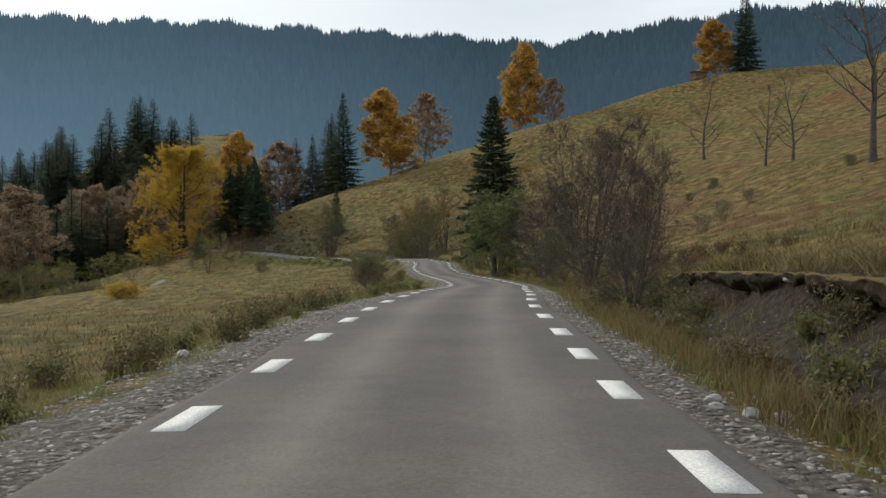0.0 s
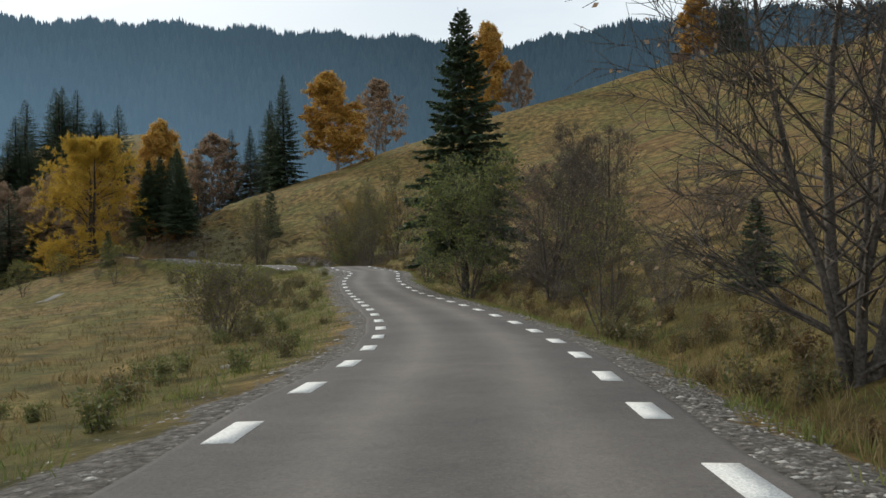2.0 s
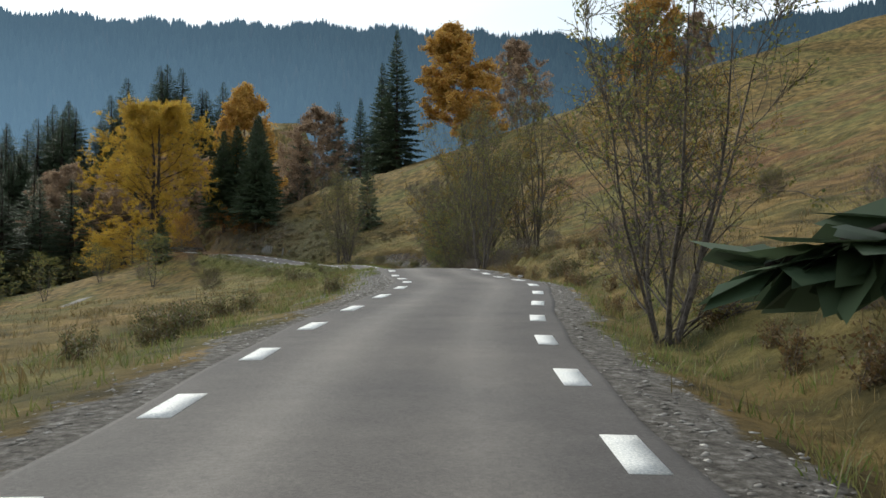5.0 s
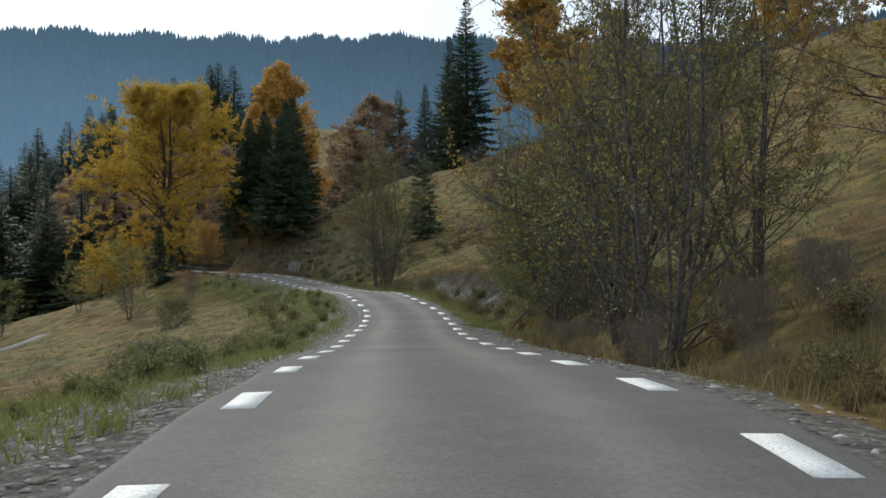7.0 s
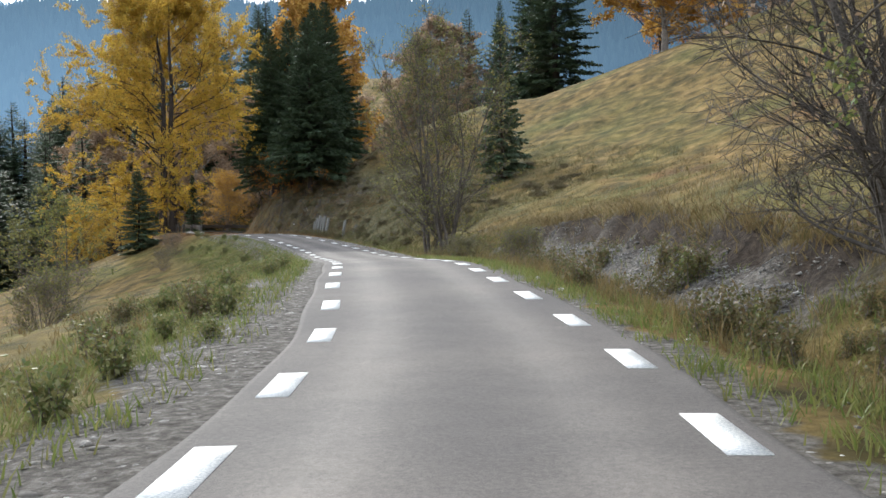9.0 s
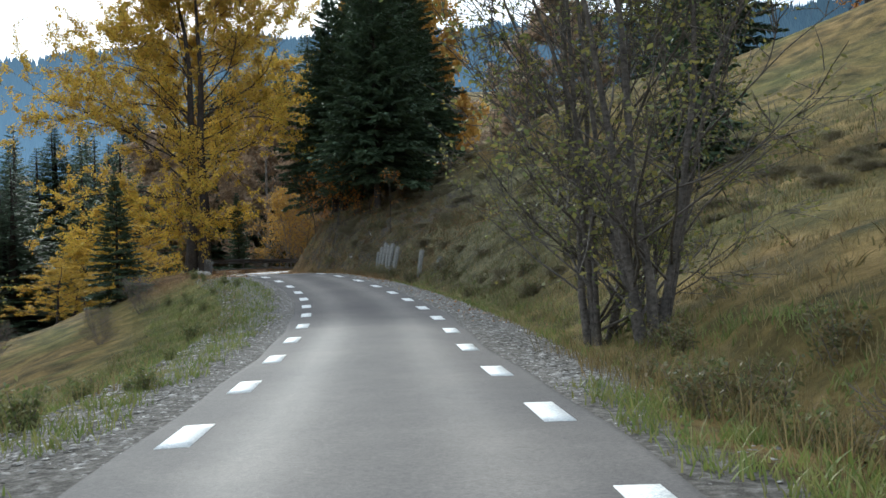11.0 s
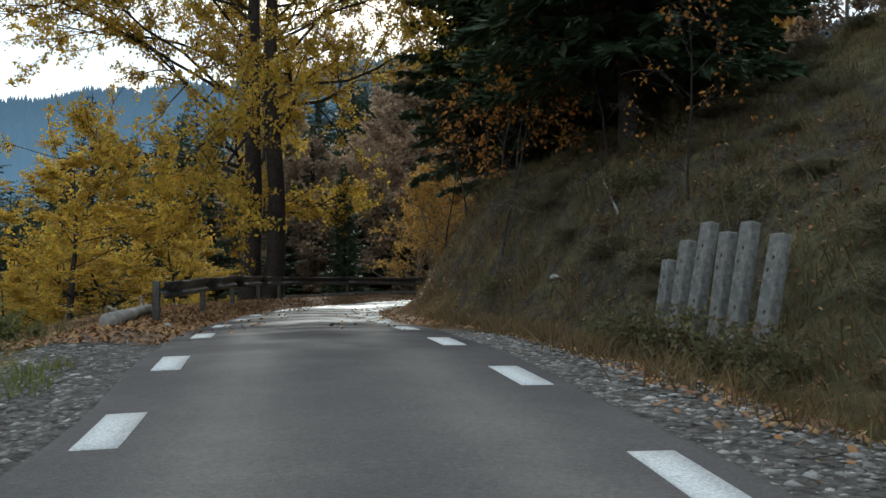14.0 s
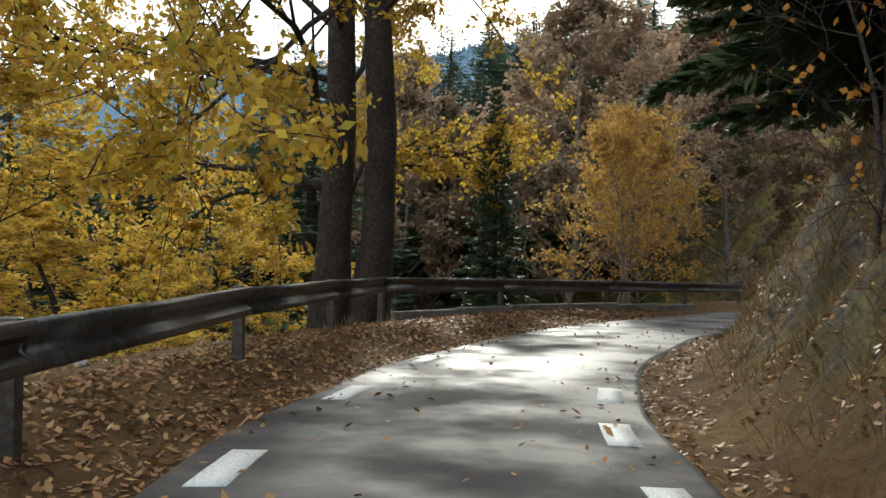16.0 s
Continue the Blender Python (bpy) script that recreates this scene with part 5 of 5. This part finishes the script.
def make_hut(x, y):
    hut = tagged(new("hut"), "small brown wooden hut on the crest of the hill", "hut")
    for k in range(2):
        for j in range(7):
            b = part("plank", box("plank", (0.48, 0.05, 2.0), PLANKS, 0.01), hut)
            b.location = (-1.5 + 0.5 * j, -1.2 + 2.4 * k, 0)
        for j in range(5):
            b = part("plank", box("plank", (0.05, 0.46, 2.0), PLANKS, 0.01), hut)
            b.location = (-1.75 + 3.5 * k, -0.98 + 0.49 * j, 0)
    roof = part("roof", box("roof", (4.2, 3.2, 0.12), DARK_BARK, 0.02), hut)
    roof.matrix_basis = pose(0, 0, 2.05, 6, 0, 0)
    hut.matrix_basis = pose(x, y, height_at(x, y) - 0.25, 0, 0, 24)


make_hut(66.5, 240.5)

# ---------------------------------------------------------------- grass, weeds and fallen leaves
def blades(name, at, tall, wide, mat, label, g, bend=0.5):
    n = len(at)
    a = g.uniform(0, 6.28, n)
    side = np.stack([np.cos(a), np.sin(a), np.zeros(n)], 1) * wide[:, None]
    lean = np.stack([g.normal(0, 1, n), g.normal(0, 1, n), np.zeros(n)], 1) * bend * tall[:, None] * 0.5
    up = np.zeros((n, 3))
    up[:, 2] = tall
    v = np.stack([at - side, at + side, at + up * 0.6 + lean * 0.45 + side * 0.7, at + up + lean, at + up * 0.6 + lean * 0.45 - side * 0.7], 1)
    o = np.arange(n)[:, None] * 5
    return tagged(new(name, mesh_of(name, v.reshape(-1, 3), [np.concatenate([o, o + 1, o + 2, o + 4], 1), np.concatenate([o + 4, o + 2, o + 3], 1)], mat)), label, "grass", kind="stuff")


def tufts(g, n, per, s0, s1, l0, l1, size, power=1.0):
    c = verge_points(g, n, s0, s1, l0, l1, power)
    at = np.repeat(c, per, 0) + g.normal(0, size, (n * per, 3)) * np.array([1, 1, 0])
    s, l, _ = road_coords(at[:, 0], at[:, 1])
    worn = (l > 3.7) & (l < 5.2) & ((s < 19) | ((s > 143) & (s < 164))) & (g.random(len(at)) < 0.85)
    at = at[~worn]
    at[:, 2] = ground_height(at[:, 0], at[:, 1]) - 0.02
    return at


dry = np.vstack([tufts(g, 800, 16, -3, 60, 2.9, 6.5, 0.10), tufts(g, 900, 14, 60, 180, 2.8, 5.5, 0.10), tufts(g, 700, 12, -3, 100, 5.0, 14, 0.14, 1.4), tufts(g, 900, 11, -3, 110, -3.4, -14, 0.14, 1.4), tufts(g, 500, 14, 100, 225, -3.2, -7, 0.12), tufts(g, 700, 12, 140, 200, 4.6, 12, 0.14), tufts(g, 110, 12, 180, 222, 3.0, 6.5, 0.1)])
blades("dry_grass", dry, g.uniform(0.07, 0.29, len(dry)), g.uniform(0.004, 0.009, len(dry)), DRY_GRASS, "dry straw-coloured autumn grass along the verges", g, 0.8)
tall_dry = np.vstack([tufts(g, 420, 26, 0, 28, 2.7, 4.7, 0.16), tufts(g, 90, 26, 26, 60, 3.2, 5.0, 0.13), tufts(g, 90, 26, 108, 140, 2.9, 4.6, 0.13), tufts(g, 260, 20, 141, 172, 2.5, 3.7, 0.13)])
blades("tall_dry_grass", tall_dry, g.uniform(0.15, 0.45, len(tall_dry)), g.uniform(0.003, 0.007, len(tall_dry)), STRAW, "tall dry brown grass in front of the bank", g, 0.7)
hill_tufts = np.vstack([tufts(g, 7000, 7, -3, 176, 5.5, 34, 0.12, 1.5), tufts(g, 4200, 7, 0, 180, -4.5, -30, 0.12, 1.5)])
blades("hill_grass", hill_tufts, g.uniform(0.08, 0.26, len(hill_tufts)), g.uniform(0.008, 0.018, len(hill_tufts)), STRAW, "short ochre autumn grass tufts on the slopes", g, 1.1)
heath_tufts = tufts(g, 4200, 8, 177, 214, 3.9, 19, 0.12, 1.3)
blades("heath_grass", heath_tufts, g.uniform(0.08, 0.3, len(heath_tufts)), g.uniform(0.006, 0.014, len(heath_tufts)), WEED, "rough brown-green grass on the dark slope", g, 1.0)
overhang = np.vstack([tufts(g, 260, 16, a, b, 4.9, 5.7, 0.1) for a, b in ((-6, 20), (143, 165))])
blades("turf_edge", overhang, g.uniform(0.15, 0.4, len(overhang)), g.uniform(0.006, 0.012, len(overhang)), STRAW, "turf hanging over the edge of the cut bank", g, 1.6)
fresh = np.vstack([tufts(g, 1000, 13, -3, 120, -2.9, -6.5, 0.11, 1.3), tufts(g, 2600, 14, 105, 200, -2.3, -6.5, 0.11, 1.2), tufts(g, 1300, 14, 130, 196, 3.0, 4.8, 0.1), tufts(g, 900, 12, 0, 100, 2.6, 4.4, 0.1), tufts(g, 300, 16, 2, 26, 3.0, 4.6, 0.12), tufts(g, 1100, 14, 133, 168, 1.95, 3.6, 0.1)])
blades("green_grass", fresh, g.uniform(0.05, 0.19, len(fresh)), g.uniform(0.005, 0.011, len(fresh)), GREEN_GRASS, "short green grass and herbs along the verges", g, 0.9)


def make_weed(name, seed, tall, leaf, mat, label):
    g = np.random.default_rng(seed)
    w, spots = Wood(), []
    for k in range(12):
        a = g.uniform(0, 6.28)
        line = shoot(g, (g.normal(0, 0.08), g.normal(0, 0.08), -0.03), (math.cos(a) * 0.4, math.sin(a) * 0.4, 1), tall * g.uniform(0.6, 1.1), 4, 0.05, 0.12)
        w.tube(line, np.linspace(0.006, 0.002, 5), 3)
        q = g.uniform(0.4, 4, 60)
        i = np.minimum(q.astype(int), 3)
        spots.append(line[i] + (line[i + 1] - line[i]) * (q - i)[:, None] + g.normal(0, leaf * 0.75, (60, 3)))
    weed = new(name)
    tagged(part("stalk", w.mesh("stalk", RED_TWIG), weed), kind="stuff")
    part("foliage", mesh_of("foliage", *leaves(g, np.vstack(spots), leaf, 0.5), mat), weed)
    return tagged(weed, label, "weed")


weed_a = make_weed("weed", 3, 0.5, 0.048, WEED, "brown-green weed clump at the road edge")
weed_b = make_weed("green_herb", 4, 0.42, 0.050, HERB, "leafy green weed clump at the road edge")
weed_c = make_weed("bracken_clump", 5, 0.6, 0.052, BRACKEN, "withered rust-brown bracken clump beside the road")
for weed, spots, group in ((weed_a, np.vstack([verge_points(g, 38, 2, 40, -3.2, -5.0), verge_points(g, 22, 40, 100, -3.2, -6.0), verge_points(g, 10, 1, 26, 3.0, 4.8), verge_points(g, 26, 75, 175, -3.2, -6), verge_points(g, 20, 0, 60, 3.2, 4.6), verge_points(g, 20, 95, 114, 3.0, 6.0), verge_points(g, 40, 140, 172, 2.6, 4.6), verge_points(g, 26, 178, 212, 3.4, 7.5), verge_points(g, 12, 196, 203, 3.5, 4.1)]), "brown weeds on the verge"),
                           (weed_b, np.vstack([verge_points(g, 40, 108, 205, -2.9, -5.5), verge_points(g, 75, 112, 172, -2.7, -6.5), verge_points(g, 16, 125, 180, 3.0, 4.4), verge_points(g, 26, 2, 60, -3.0, -6.5), verge_points(g, 20, 2, 26, 3.0, 4.6)]), "green weeds on the verge"),
                           (weed_c, np.vstack([verge_points(g, 120, 22, 68, 2.9, 8.5), verge_points(g, 40, 66, 142, 3.0, 6.0), verge_points(g, 14, 103, 118, 2.8, 7.0), verge_points(g, 14, 0, 26, 3.2, 5.0), verge_points(g, 22, 196, 222, 3.6, 8.0)]), "bracken along the road")):
    for k, (x, y, z) in enumerate(spots):
        tagged(plant(weed, float(x), float(y), float(g.uniform(0.6, 1.35)), float(g.uniform(0, 360)), copy=k > 0), group=group)

def litter(name, at, size, mat, label, g):
    n = len(at)
    a, tilt = g.uniform(0, 6.28, n), g.normal(0, 0.35, (n, 2))
    u = np.stack([np.cos(a), np.sin(a), tilt[:, 0]], 1) * size[:, None]
    w = np.stack([-np.sin(a), np.cos(a), tilt[:, 1]], 1) * size[:, None] * 0.6
    p = at + np.array([0, 0, 0.018]) + np.abs(tilt[:, :1]) * size[:, None] * np.array([0, 0, 0.6])
    v = np.stack([p - u, p + w, p + u, p - w], 1)
    return tagged(new(name, mesh_of(name, v.reshape(-1, 3), np.arange(n * 4).reshape(n, 4), mat)), label, "leaves", kind="stuff")


drift = np.vstack([verge_points(g, 15000, 202, 236, -1.4, -3.6, 0.9), verge_points(g, 5500, 206, 236, 1.25, 3.2), verge_points(g, 15000, 196, 226, 2.4, 8.5, 1.1), verge_points(g, 2500, 200, 236, -3.2, -6.0), verge_points(g, 700, 178, 212, 1.9, 4.0)])
loose = on_road(g.uniform(203, 236, 520), np.sign(g.normal(0, 1, 520)) * (0.1 + 1.4 * g.random(520) ** 0.6))
litter("fallen_leaves", np.vstack([drift, loose]), np.r_[g.uniform(0.018, 0.048, len(drift)), g.uniform(0.02, 0.05, len(loose))], LITTER, "brown and orange leaves drifted along the road edge", g)
bank_tufts = np.vstack([tufts(g, 1300, 13, 196, 228, 2.5, 9.0, 0.12, 1.2), tufts(g, 160, 16, 200, 216, 2.3, 4.2, 0.12)])
blades("bank_grass", bank_tufts, g.uniform(0.10, 0.36, len(bank_tufts)), g.uniform(0.004, 0.009, len(bank_tufts)), BRACKEN, "withered brown grass hanging down the bank", g, 1.2)

# ---------------------------------------------------------------- farm track below the meadow
trail, _ = spline([(-72.0, 150.0, 0), (-63.0, 162.0, 0), (-57.5, 170.0, 0), (-54.6, 174.8, 0), (-53.9, 178.0, 0)], 0.8)
across_trail = np.stack([-np.gradient(trail[:, 1]), np.gradient(trail[:, 0])], 1)
across_trail /= np.linalg.norm(across_trail, axis=1)[:, None]
bed = np.stack([np.c_[trail[:, :2] + across_trail * w, ground_height(trail[:, 0] + across_trail[:, 0] * w, trail[:, 1] + across_trail[:, 1] * w) + 0.07 - 0.14 * (abs(w) > 0.95)] for w in (-1.05, -0.9, -0.4, 0.0, 0.4, 0.9, 1.05)], 1)
tagged(new("farm_track", mesh_of("farm_track", bed, grid_faces(len(trail), 7), GRAVEL, True)), "pale gravel farm track at the foot of the meadow", "track", kind="structure")
